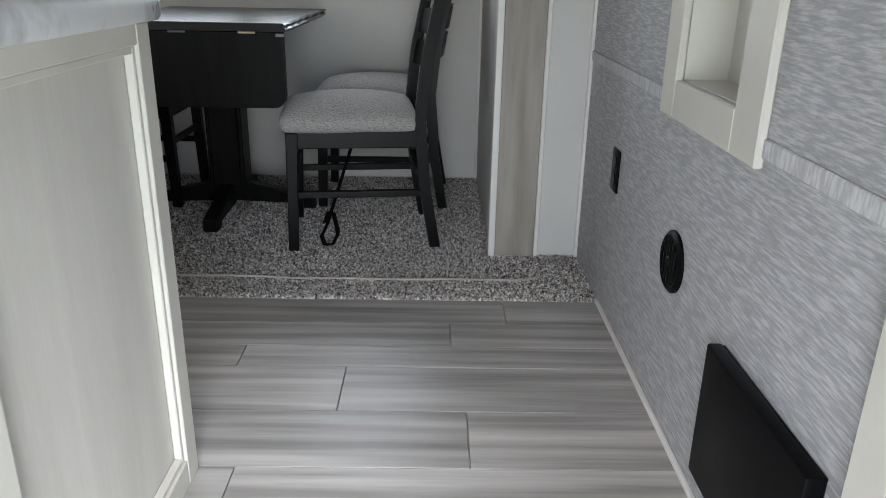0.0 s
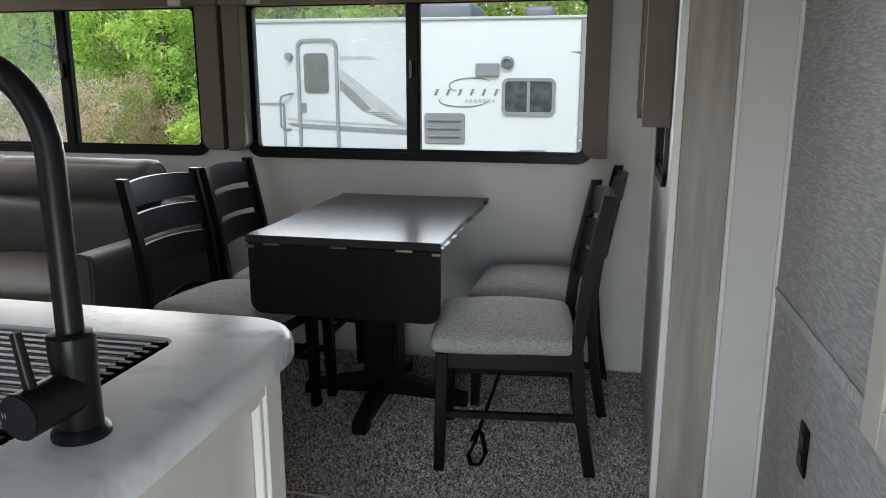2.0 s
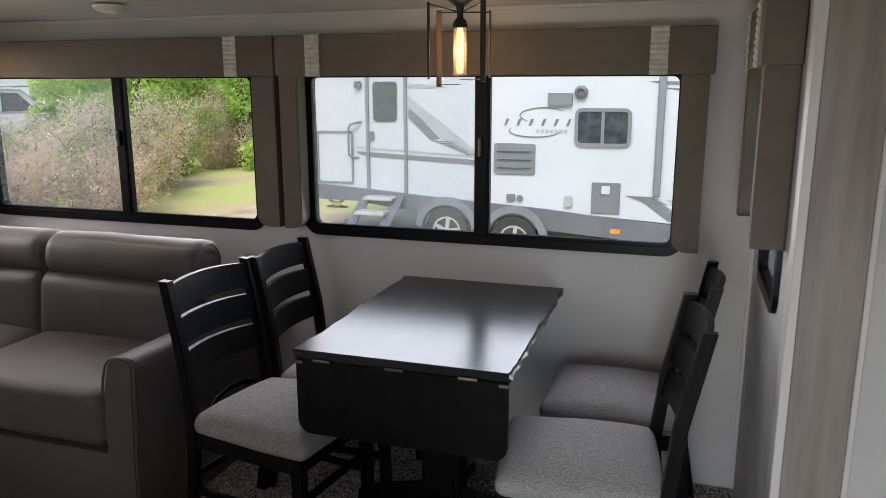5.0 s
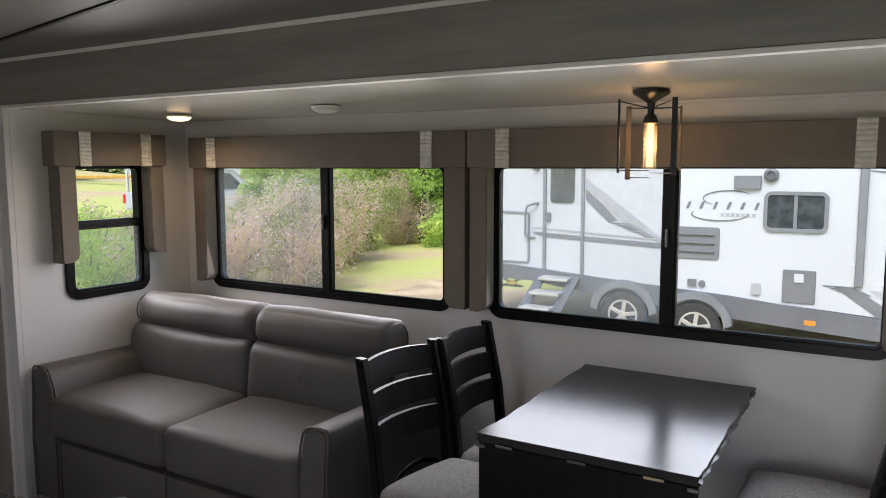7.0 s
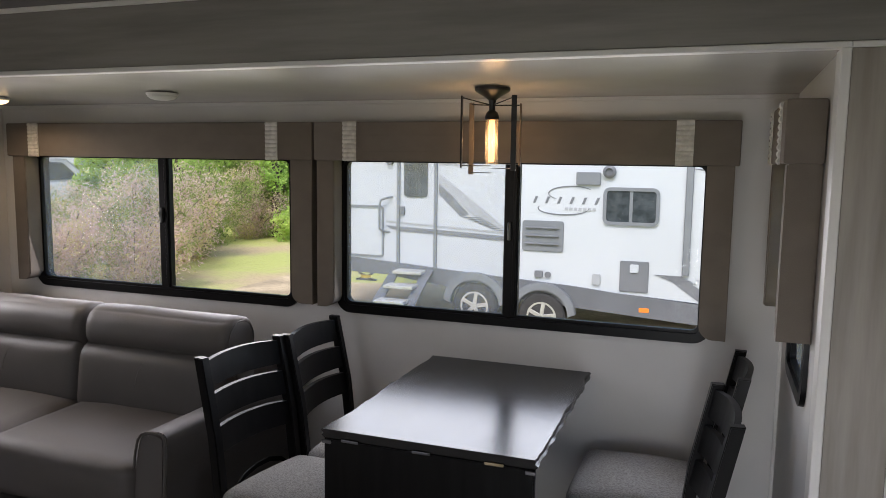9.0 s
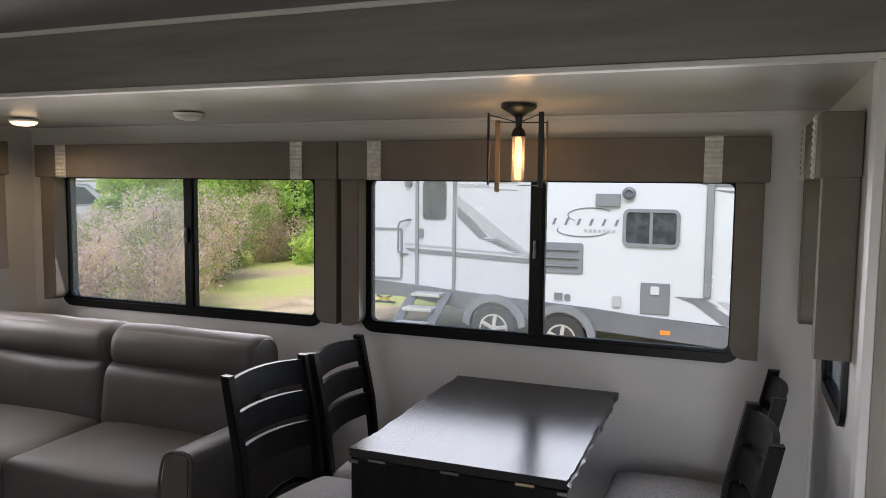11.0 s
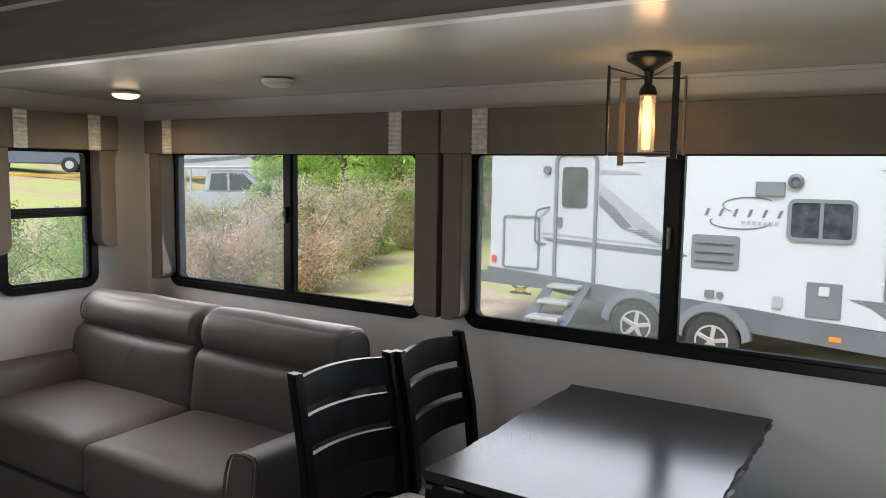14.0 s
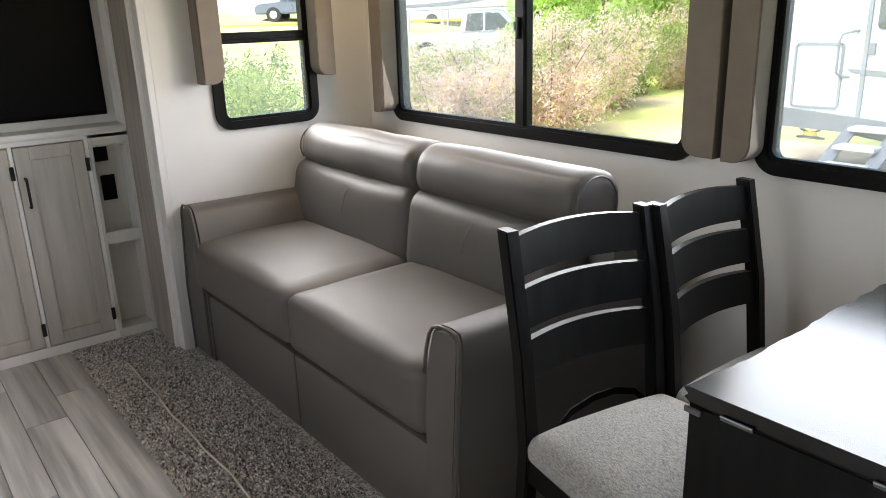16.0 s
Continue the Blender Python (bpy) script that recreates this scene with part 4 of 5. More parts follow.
# ---------------------------------------------------------------- entertainment wall
EX, EY0, EY1 = -3.885, 0.95, 2.405
unit = thing("entertainment_center", (EX, 1.68, 0), "whitewashed wall cabinet with doors and open cubbies", "cabinet")
me_ = Matrix.Translation((-EX, -1.68, 0))
bm = B()
for a, b, c, d in ((EY0, 2.232, 0.0, 0.93), (2.232, 2.246, 0.0, 0.93), (2.385, EY1, 0.0, 0.93)):
    box(bm, EX - (0.45 if a == EY0 else 0.022), EX - (0.021 if a == EY0 else 0), a, b, c, d, 0.001)
for c, d in ((0.885, 0.93), (0.445, 0.498), (0.0, 0.045)):
    box(bm, EX - 0.022, EX, 2.246, 2.385, c, d, 0.001)
box(bm, EX - 0.12, EX - 0.10, 2.246, 2.385, 0.0, 0.93)
for z in (0.045, 0.445, 0.885):
    box(bm, EX - 0.10, EX - 0.022, 2.246, 2.385, z - 0.012, z)
box(bm, EX - 0.12, EX - 0.022, 2.385, 2.40, 0.0, 0.93)
box(bm, EX - 0.12, EX - 0.022, 2.232, 2.246, 0.0, 0.93)
part("body", bm, CABINET, unit, m=me_)
bm = B()
for a, b, c, d in ((EY0, EY1, 0.915, 0.935), (EY0, 2.232, 0.0, 0.045)):
    box(bm, EX - 0.021, EX, a, b, c, d, 0.001)
for y in (2.222, 1.936, 1.650, 1.364):
    box(bm, EX - 0.021, EX, y - 0.006, y + 0.010, 0.045, 0.915, 0.001)
part("face_frame", bm, TRIM, unit, m=me_)
for y0 in (1.948, 1.662, 1.376):
    y1 = y0 + 0.266
    bm = B()
    box(bm, EX - 0.020, EX - 0.006, y0 + 0.05, y1 - 0.05, 0.10, 0.86)
    for a, b, c, d in ((y0, y0 + 0.055, 0.05, 0.91), (y1 - 0.055, y1, 0.05, 0.91), (y0 + 0.055, y1 - 0.055, 0.05, 0.105), (y0 + 0.055, y1 - 0.055, 0.855, 0.91)):
        box(bm, EX - 0.020, EX + 0.004, a, b, c, d, 0.002)
    door = part("door", bm, DOORWASH, unit, m=me_)
    bm = B()
    hy2 = y0 + 0.026
    tube(bm, [(EX + 0.004, hy2, 0.665), (EX + 0.03, hy2, 0.668), (EX + 0.032, hy2, 0.675), (EX + 0.032, hy2, 0.775), (EX + 0.03, hy2, 0.782), (EX + 0.004, hy2, 0.785)], 0.0055, 8)
    part("handle", bm, MATT_BLACK, door, "matt black bar handle")
    for z in (0.13, 0.81):
        bm = B()
        box(bm, EX + 0.003, EX + 0.012, y1 - 0.004, y1 + 0.012, z - 0.028, z + 0.028, 0.002)
        part("hinge", bm, MATT_BLACK, door, "black hinge")
for y0, y1, z0, z1 in ((2.272, 2.328, 0.798, 0.868), (2.282, 2.342, 0.622, 0.735)):
    bm = B()
    box(bm, EX - 0.0995, EX - 0.094, y0, y1, z0, z1, 0.002)
    part("socket_plate", bm, BLACK, unit, "black socket plate", m=me_)
bm = B()
box(bm, EX - 0.47, EX + 0.012, EY0, EY1 + 0.004, 0.935, 0.962, 0.004, 2)
tagged(part("ledge_board", bm, TRIM), "white ledge board on top of the cabinet", "shelf")
tv = thing("television", (EX - 0.09, 1.9, 1.0), "large black flat television above the ledge", "television")
bm = B()
box(bm, -0.03, 0.0, -0.72, 0.455, 0.0, 0.66, 0.006, 2)
part("casing", bm, BLACK, tv)
bm = B()
box(bm, 0.0, 0.002, -0.705, 0.44, 0.018, 0.645)
part("screen", bm, material("tv_screen", (0.004, 0.004, 0.0045), 0.3, 0, 0.02, 3, spec=0.1), tv, "dark glossy screen")
solid("tv_surround", TRIM, (EX - 0.03, EX, 2.385, EY1, 0.962, CEIL), (EX - 0.14, EX - 0.12, EY0, EY1, 0.962, CEIL), (EX - 0.12, EX - 0.03, 2.392, EY1, 0.962, CEIL), label="white panel behind the television", category="wall")
solid("wall_bedroom", CREAM, (EX - 0.5, EX - 0.02, EY0 - 0.02, EY0, 0, CEIL), label="pale partition beside the cabinet", category="wall")

# ---------------------------------------------------------------- lamps
lamp = thing("pendant_lamp", (-0.753, 3.03, 1.847), "black pendant lamp with four slats and a glowing tube", "pendant lamp")
bm = B()
lathe(bm, [(0.062, 0.002), (0.062, -0.008), (0.058, -0.012), (0.030, -0.028), (0.014, -0.040), (0.011, -0.055), (0.011, -0.075), (0.020, -0.083), (0.025, -0.098), (0.025, -0.106)], 32)
part("canopy", bm, MATT_BLACK, lamp)
bm = B()
lathe(bm, [(0.0225, -0.106), (0.0225, -0.262), (0.0210, -0.262), (0.0210, -0.106)], 28)
tubeob = part("glass_tube", bm, glass("lamp_glass", (1.0, 0.93, 0.82), 0.0, 0.09), lamp, "clear amber glass tube")
tubeob.visible_shadow = False
bm = B()
lathe(bm, [(0.009, -0.108), (0.0115, -0.125), (0.0115, -0.245), (0.009, -0.255)], 20)
part("filament_tube", bm, glow("lamp_glow", (1.0, 0.60, 0.24), 2.8), lamp, "warm glowing light tube")
WOODSLAT = wood("lamp_wood", (0.085, 0.062, 0.042), (0.14, 0.105, 0.072), 6, (9, 9, 1), 0.5)
for a, z0, z1, mat in ((-24, -0.283, -0.030, MATT_BLACK), (66, -0.268, -0.045, WOODSLAT), (156, -0.300, -0.042, WOODSLAT), (246, -0.275, -0.032, MATT_BLACK)):
    x, y = 0.126 * math.cos(radians(a - 14)), 0.126 * math.sin(radians(a - 14))
    bm = B()
    box(bm, -0.009, 0.009, -0.003, 0.003, z0, z1, 0.001, m=pose(x, y, 0, 0, 0, a - 14 + 45))
    part("slat", bm, mat, lamp, "" if mat is MATT_BLACK else "brown wooden slat")
    bm = B()
    cone(bm, (0, 0, -0.058), (x, y, z1 - 0.006), 0.0022, 0.0022, 6)
    part("wire_arm", bm, MATT_BLACK, lamp)
    bm = B()
    cone(bm, (x, y, z0 + 0.008), (0, 0, z0 + 0.008), 0.0015, 0.0015, 6)
    part("lower_wire", bm, MATT_BLACK, lamp)
bulb = new("pendant_light", bpy.data.lights.new("pendant_light", 'POINT'))
bulb.data.energy, bulb.data.color, bulb.data.shadow_soft_size = 1.8, (1.0, 0.62, 0.28), 0.03
bulb.location = (-0.753, 3.03, 1.665)

for place, lit, label in (((-3.085, 3.02, 1.846), True, "round white ceiling light, lit warm"), ((-2.125, 2.985, 1.848), False, "round white ceiling light, switched off")):
    puck = thing("ceiling_light", place, label, "ceiling light", "ceiling lights")
    bm = B()
    lathe(bm, [(0.062, 0.002), (0.062, -0.004), (0.060, -0.007), (0.055, -0.008)], 36)
    part("rim", bm, TRIM, puck)
    bm = B()
    lathe(bm, [(0.058, -0.006), (0.056, -0.013), (0.045, -0.021), (0.026, -0.026), (0.003, -0.028)], 36)
    part("lens", bm, glow("downlight_glow", (1.0, 0.70, 0.36), 2.6) if lit else material("light_lens", (0.66, 0.65, 0.62), 0.4), puck)
    if lit:
        spot = new("downlight", bpy.data.lights.new("downlight", 'SPOT'))
        spot.data.spot_size, spot.data.spot_blend = radians(165), 0.6
        spot.data.energy, spot.data.color, spot.data.shadow_soft_size = 7.0, (1.0, 0.74, 0.45), 0.04
        spot.location = (place[0], place[1], place[2] - 0.036)

# ---------------------------------------------------------------- floor planks
rnd = random.Random(11)
edges = [-0.24, -0.03, 0.17, 0.375, 0.58, 0.79, 1.0, 1.21, 1.416, 1.616, 1.727, 1.868, 2.026]
starts = {1.21: 0.13, 1.0: -0.34, 1.416: -0.163, 1.616: -0.437, 1.727: 0.10, 1.868: 0.26}
floor = tagged(new("floor"), "grey wood-look vinyl plank floor", "floor", "", "structure")
for y0, y1 in zip(edges, edges[1:]):
    x = starts.get(y0, rnd.uniform(-0.4, 0.4))
    cuts = [RIGHT - 0.001]
    k = x
    while k > WEST:
        cuts.append(k)
        k -= rnd.choice((0.88, 1.0, 1.17, 0.74))
    cuts = sorted(cuts + [WEST])
    for a, b in zip(cuts, cuts[1:]):
        if b - a < 0.02:
            continue
        bm = B()
        w, d = (b - a) / 2 - 0.0009, (y1 - y0) / 2 - 0.0009
        box(bm, -w, w, -d, d, -0.012, 0.0, 0.0012)
        part("plank", bm, PLANK, floor, smooth=0, m=pose((a + b) / 2, (y0 + y1) / 2, 0))


# ---------------------------------------------------------------- outside
GZ = -0.75


def ground_z(x, y):
    d = math.hypot(x + 1, y - 2)
    bank = min(1.0, max(0.0, 2.0 + 2.0 * (y - 2.0) / x)) if x < -4.0 else 0.0
    rise = (0.045 * min(max(d - 15.0, 0.0), 14.0) + 0.11 * min(max(d - 29.0, 0.0), 18.0) * bank) * min(1.0, max(0.0, (-x - 4.0) / 6.0))
    return GZ + rise + 0.05 * noise.noise(Vector((x * 0.3, y * 0.3, 0)))


bm = B()
steps = [-900, -300, -120, -70] + [-55 + 1.5 * k for k in range(58)] + [40, 80, 200, 900]
stepy = [-900, -200, -60, -25] + [-10 + 1.5 * k for k in range(44)] + [62, 80, 140, 300, 900]
vv = [[bm.verts.new((x, y, ground_z(x, y))) for y in stepy] for x in steps]
for i in range(len(steps) - 1):
    for j in range(len(stepy) - 1):
        bm.faces.new((vv[i][j], vv[i + 1][j], vv[i + 1][j + 1], vv[i][j + 1]))
GRASS = material("lawn", (0.42, 0.43, 0.145), 0.95, 0, 0.25, 0.35, (1, 1, 1), 1.0, 14, (0.46, 0.36, 0.21), (0.36, 0.50), spec=0.1)
tagged(part("ground", bm, GRASS, smooth=60), "yellow-green lawn with bare brown earth", "ground", "", "structure")
bm = B()
pts = [(-8.0 + 0.5 * k, 9.2 + 0.5 * noise.noise(Vector((k * 0.4, 1, 0)))) for k in range(34)]
top = [(x, y + 4.2 + noise.noise(Vector((x, 5, 0)))) for x, y in pts]
for (a, b), (c, d) in zip(zip(pts, pts[1:]), zip(top, top[1:])):
    bm.faces.new([bm.verts.new((*q, ground_z(*q) + 0.03)) for q in (a, b, d, c)])
DIRT = material("bare_earth", (0.54, 0.42, 0.27), 0.95, 0, 0.3, 1.2, (1, 1, 1), 1.0, 16, (0.34, 0.27, 0.175), (0.4, 0.6), spec=0.1)
tagged(part("dirt_strip", bm, DIRT, smooth=0), "bare brown earth beside the parked trailer", "ground", "", "structure")


def leaf_mesh(name, blobs, n, size, colors, seed, mat=None, long=1.6):
    """Many small leaves scattered through ellipsoids: (centre, radii)."""
    r = np.random.default_rng(seed)
    w = np.array([b[1][0] * b[1][1] * b[1][2] for b in blobs]) ** 0.7
    pick = r.choice(len(blobs), n, p=w / w.sum())
    cen = np.array([b[0] for b in blobs])[pick]
    rad = np.array([b[1] for b in blobs])[pick]
    d = r.normal(size=(n, 3))
    d /= np.linalg.norm(d, axis=1, keepdims=True)
    p = cen + d * rad * (r.uniform(0.15, 1.0, (n, 1)) ** 0.45) * (1 + 0.25 * np.sin(d[:, :1] * 7 + pick[:, None]))
    a = r.normal(size=(n, 3)) + (0, 0, 0.4)
    a /= np.linalg.norm(a, axis=1, keepdims=True)
    b = np.cross(a, r.normal(size=(n, 3)))
    b /= np.linalg.norm(b, axis=1, keepdims=True)
    s = size * r.uniform(0.6, 1.4, (n, 1))
    v = np.stack([p - a * s * long, p - b * s * 0.5, p + a * s * long, p + b * s * 0.5], 1).reshape(-1, 3)
    me = bpy.data.meshes.new(name)
    me.from_pydata(v.tolist(), [], np.arange(4 * n).reshape(-1, 4).tolist())
    me.materials.append(mat)
    return me


def leaves(name, stops):
    mat = material(name, (0.1, 0.1, 0.05), 0.7, 0, 0.1, 2, (1, 1, 1), 0, 40, spec=0.2)
    nt = mat.node_tree
    geo, rmp = node(mat, "NewGeometry"), node(mat, "ValToRGB")
    cr = rmp.color_ramp
    while len(cr.elements) < len(stops):
        cr.elements.new(0.5)
    for e, (pos, c) in zip(cr.elements, stops):
        e.position, e.color = pos, (*c, 1)
    co, tex, spread, both = node(mat, "TexCoord"), node(mat, "TexNoise"), node(mat, "MapRange"), node(mat, "Mix")
    tex.inputs["Scale"].default_value, tex.inputs["Detail"].default_value = 1.0, 3.0
    spread.inputs["From Min"].default_value, spread.inputs["From Max"].default_value = 0.34, 0.66
    both.inputs["Factor"].default_value = 0.58
    nt.links.new(co.outputs["Object"], tex.inputs["Vector"])
    nt.links.new(tex.outputs["Fac"], spread.inputs["Value"])
    nt.links.new(geo.outputs["Random Per Island"], both.inputs["A"])
    nt.links.new(spread.outputs[0], both.inputs["B"])
    nt.links.new(both.outputs["Result"], rmp.inputs[0])
    p = nt.nodes["Principled BSDF"]
    nt.links.new(rmp.outputs[0], p.inputs["Base Color"])
    trans, mix = node(mat, "BsdfTranslucent"), node(mat, "MixShader")
    mix.inputs[0].default_value = 0.6
    nt.links.new(rmp.outputs[0], trans.inputs[0])
    nt.links.new(p.outputs[0], mix.inputs[1])
    nt.links.new(trans.outputs[0], mix.inputs[2])
    nt.links.new(mix.outputs[0], nt.nodes["Material Output"].inputs[0])
    return mat


DRY = leaves("dry_leaves", ((0.0, (0.10, 0.13, 0.05)), (0.28, (0.40, 0.48, 0.15)), (0.42, (0.64, 0.46, 0.40)), (0.60, (0.84, 0.64, 0.60)), (0.78, (0.72, 0.68, 0.26)), (1.0, (0.86, 0.76, 0.60))))
GREEN = leaves("green_leaves", ((0.0, (0.07, 0.10, 0.035)), (0.5, (0.34, 0.44, 0.13)), (0.85, (0.54, 0.60, 0.22)), (1.0, (0.70, 0.60, 0.20))))
PINE = leaves("fresh_leaves", ((0.0, (0.22, 0.34, 0.08)), (0.5, (0.44, 0.62, 0.15)), (1.0, (0.68, 0.78, 0.26))))
BARK = material("bark", (0.11, 0.085, 0.06), 0.9, 0, 0.2, 12, (1, 1, 0.2), 0.6, 40)
TWIG = material("twig", (0.23, 0.18, 0.13), 0.9, 0, 0.2, 12, (1, 1, 0.2), 0.3, 40)


def shrub(x, y, r, h, mat, seed, n, label, size=0.024):
    q = random.Random(seed)
    g = ground_z(x, y)
    ob = thing("shrub", (x, y, g), label, "shrub", "shrubs by the lawn")
    bm = B()
    blobs = []
    for k in range(16):
        a, u = q.uniform(0, 6.28), q.uniform(0.15, 1.0)
        tip = (r * u * math.cos(a), r * u * math.sin(a), h * q.uniform(0.55, 1.0) * (1 - 0.35 * u * u))
        midp = (tip[0] * 0.45, tip[1] * 0.45, tip[2] * 0.6)
        tube(bm, [(tip[0] * 0.1, tip[1] * 0.1, 0), midp, tip], 0.009, 5)
        for f in (0.22, 0.52, 0.85):
            blobs.append(((tip[0] * f, tip[1] * f, tip[2] * f), (0.34 * r * q.uniform(0.6, 1.2), 0.34 * r * q.uniform(0.6, 1.2), 0.20 * h * q.uniform(0.7, 1.3))))
        blobs.append((tip, (0.16 * r, 0.16 * r, 0.16 * h)))
    part("stems", bm, TWIG, ob)
    ob2 = new("foliage", leaf_mesh("foliage", blobs, n, size, None, seed, mat))
    ob2.parent = ob
    return ob


q = random.Random(5)
for k, (x, y, r, h, mat) in enumerate((
        (-9.9, 11.3, 1.2, 1.75, DRY), (-10.9, 12.8, 1.3, 1.95, DRY), (-11.3, 14.6, 1.4, 1.85, DRY), (-12.3, 11.0, 1.4, 1.45, DRY), (-13.0, 13.2, 1.5, 1.6, DRY),
        (-12.1, 16.3, 1.4, 1.9, GREEN), (-11.9, 17.9, 1.2, 1.8, DRY), (-10.6, 9.3, 1.2, 1.35, DRY), (-11.9, 8.4, 1.3, 1.45, PINE), (-13.6, 9.6, 1.4, 1.4, DRY),
        (-12.0, 19.4, 1.3, 2.0, GREEN), (-10.6, 10.2, 1.1, 1.5, DRY), (-14.4, 11.6, 1.3, 1.4, DRY), (-12.6, 6.9, 1.2, 1.5, GREEN), (-13.2, 15.6, 1.4, 2.2, GREEN), (-10.3, 20.6, 1.2, 1.7, DRY))):
    shrub(x, y, r, h * 1.12, mat, 40 + k, 15000 if mat is DRY else 11000, "dry pinkish-brown shrub beside the lawn" if mat is DRY else "green leafy shrub beside the lawn")


def tree(x, y, h, r, mat, seed, n, label, low=0.15, slim=False):
    q = random.Random(seed)
    g = ground_z(x, y)
    ob = thing("tree", (x, y, g), label, "tree", "trees behind the lawn")
    bm = B()
    bend = q.uniform(-0.3, 0.3)
    trunk = [(bend * (k / 6) ** 2, 0.5 * bend * (k / 6), h * 0.95 * k / 6) for k in range(7)]
    for k in range(6):
        cone(bm, trunk[k], trunk[k + 1], 0.02 * h * (1 - k / 6.6), 0.02 * h * (1 - (k + 1) / 6.6), 7)
    blobs = []
    for k in range(34 if not slim else 60):
        u = q.uniform(low, 1.0)
        a = q.uniform(0, 6.28)
        reach = r * (1.15 - u) ** (0.7 if slim else 0.5) * q.uniform(0.45, 1.0)
        z = h * u
        tip = (bend * u * u + reach * math.cos(a), reach * math.sin(a), z + 0.25 * reach)
        cone(bm, (bend * u * u, 0, z * 0.92), tip, 0.006 * h * (1.1 - u), 0.004, 5)
        blobs.append((tip, (0.30 * r * q.uniform(0.6, 1.2), 0.30 * r * q.uniform(0.6, 1.2), (0.05 if slim else 0.075) * h * q.uniform(0.6, 1.3))))
        blobs.append(((tip[0] * 0.6, tip[1] * 0.6, z), (0.25 * r, 0.25 * r, 0.06 * h)))
    part("trunk", bm, BARK, ob)
    crown = new("crown", leaf_mesh("crown", blobs, n, 0.05 if slim else 0.085, None, seed, mat))
    crown.parent = ob
    return ob


for k, (x, y, h, r, mat) in enumerate((
        (-14.5, 18.2, 6.8, 1.7, PINE), (-13.0, 21.5, 7.5, 2.4, GREEN), (-11.4, 18.4, 7.0, 1.4, PINE), (-16.4, 17.6, 5.2, 1.2, PINE), (-17.6, 21.8, 8.0, 2.6, GREEN), (-8.2, 22.8, 7.5, 2.0, PINE),
        (-20.4, 24.5, 9.0, 2.8, GREEN), (-14.6, 26.5, 9.5, 3.0, GREEN), (-11.4, 28.0, 9.5, 3.0, GREEN), (-6.0, 26.5, 9.0, 2.8, GREEN), (-3.0, 29.0, 8.0, 2.6, GREEN),
        (-18.2, 30.0, 11.0, 3.4, GREEN), (0.8, 31.0, 7.5, 2.5, GREEN), (-8.6, 33.0, 11.0, 3.4, GREEN))):
    tree(x, y, h, r, mat, 90 + k, 16000 if mat is PINE else 9000, "bright green young pine tree behind the shrubs" if mat is PINE else "tall green tree at the edge of the woods", 0.03 if mat is PINE else 0.10, mat is PINE)
# the woods beyond
blobs = [((-62 + 3.1 * k, 44 + 4 * noise.noise(Vector((k * 0.7, 0, 0))) + (8 if k % 2 else 0) - (0.4 * max(0, 14 - k)) ** 2 * 0.6, 4.0 + 2.5 * noise.noise(Vector((k * 0.9, 3, 0)))), (3.2, 3.0, 5.0)) for k in range(30)]
wood_ob = new("woods", leaf_mesh("woods", blobs, 60000, 0.22, None, 7, GREEN))
tagged(wood_ob, "distant green woods behind the field", "woods", "", "stuff")

# ---------------------------------------------------------------- the trailer parked alongside
RVW = material("trailer_white", (0.43, 0.45, 0.47), 0.35, 0, 0.02, 0.8, (1, 1, 1), 0.02, 30)
RVGREY = material("trailer_grey", (0.105, 0.11, 0.12), 0.5, 0, 0.06, 3, (1, 1, 1), 0.1, 60)
DECAL = material("decal_grey", (0.13, 0.135, 0.145), 0.5, 0, 0.04, 3)
DECAL2 = material("decal_silver", (0.30, 0.31, 0.32), 0.5, 0, 0.04, 3)
TRIMGREY = material("trailer_trim", (0.15, 0.16, 0.17), 0.5, 0, 0.05, 3)
RUBBER = material("rubber", (0.035, 0.034, 0.033), 0.85, 0, 0.15, 10, (1, 1, 1), 0.3, 60)
ALLOY = material("alloy", (0.55, 0.55, 0.54), 0.35, 0.8, 0.05, 10)
DARKGLASS = material("dark_glass", (0.055, 0.065, 0.07), 0.15, 0, 0.25, 6)
Y = 10.5
rv = thing("travel_trailer", (-1.2, Y + 1.2, GZ), "white travel trailer with grey swoosh graphics parked alongside", "trailer")
mr = Matrix.Translation((1.2, -Y - 1.2, -GZ))


def on_side(name, outline, mat, out=0.012, label="", bevel=0.0, parent=None, depth=0.02):
    """A plate on the trailer's near side, from its outline in x and z."""
    bm = B()
    slab(bm, outline, Y - out, Y + depth, bevel=bevel)
    return part(name, bm, mat, parent or rv, label, m=mr if parent is None else None)


def rr(x0, x1, z0, z1, r):
    return [((x0 + x1) / 2 + x, (z0 + z1) / 2 + z) for x, z in rounded(x1 - x0, z1 - z0, r)]


def rring(name, x0, x1, z0, z1, r, band, mat, out=0.02, label=""):
    bm = B()
    ring(bm, x1 - x0, z1 - z0, r, band, out + 0.01, Matrix.Translation(((x0 + x1) / 2, Y - out, (z0 + z1) / 2)))
    return part(name, bm, mat, rv, label, m=mr)


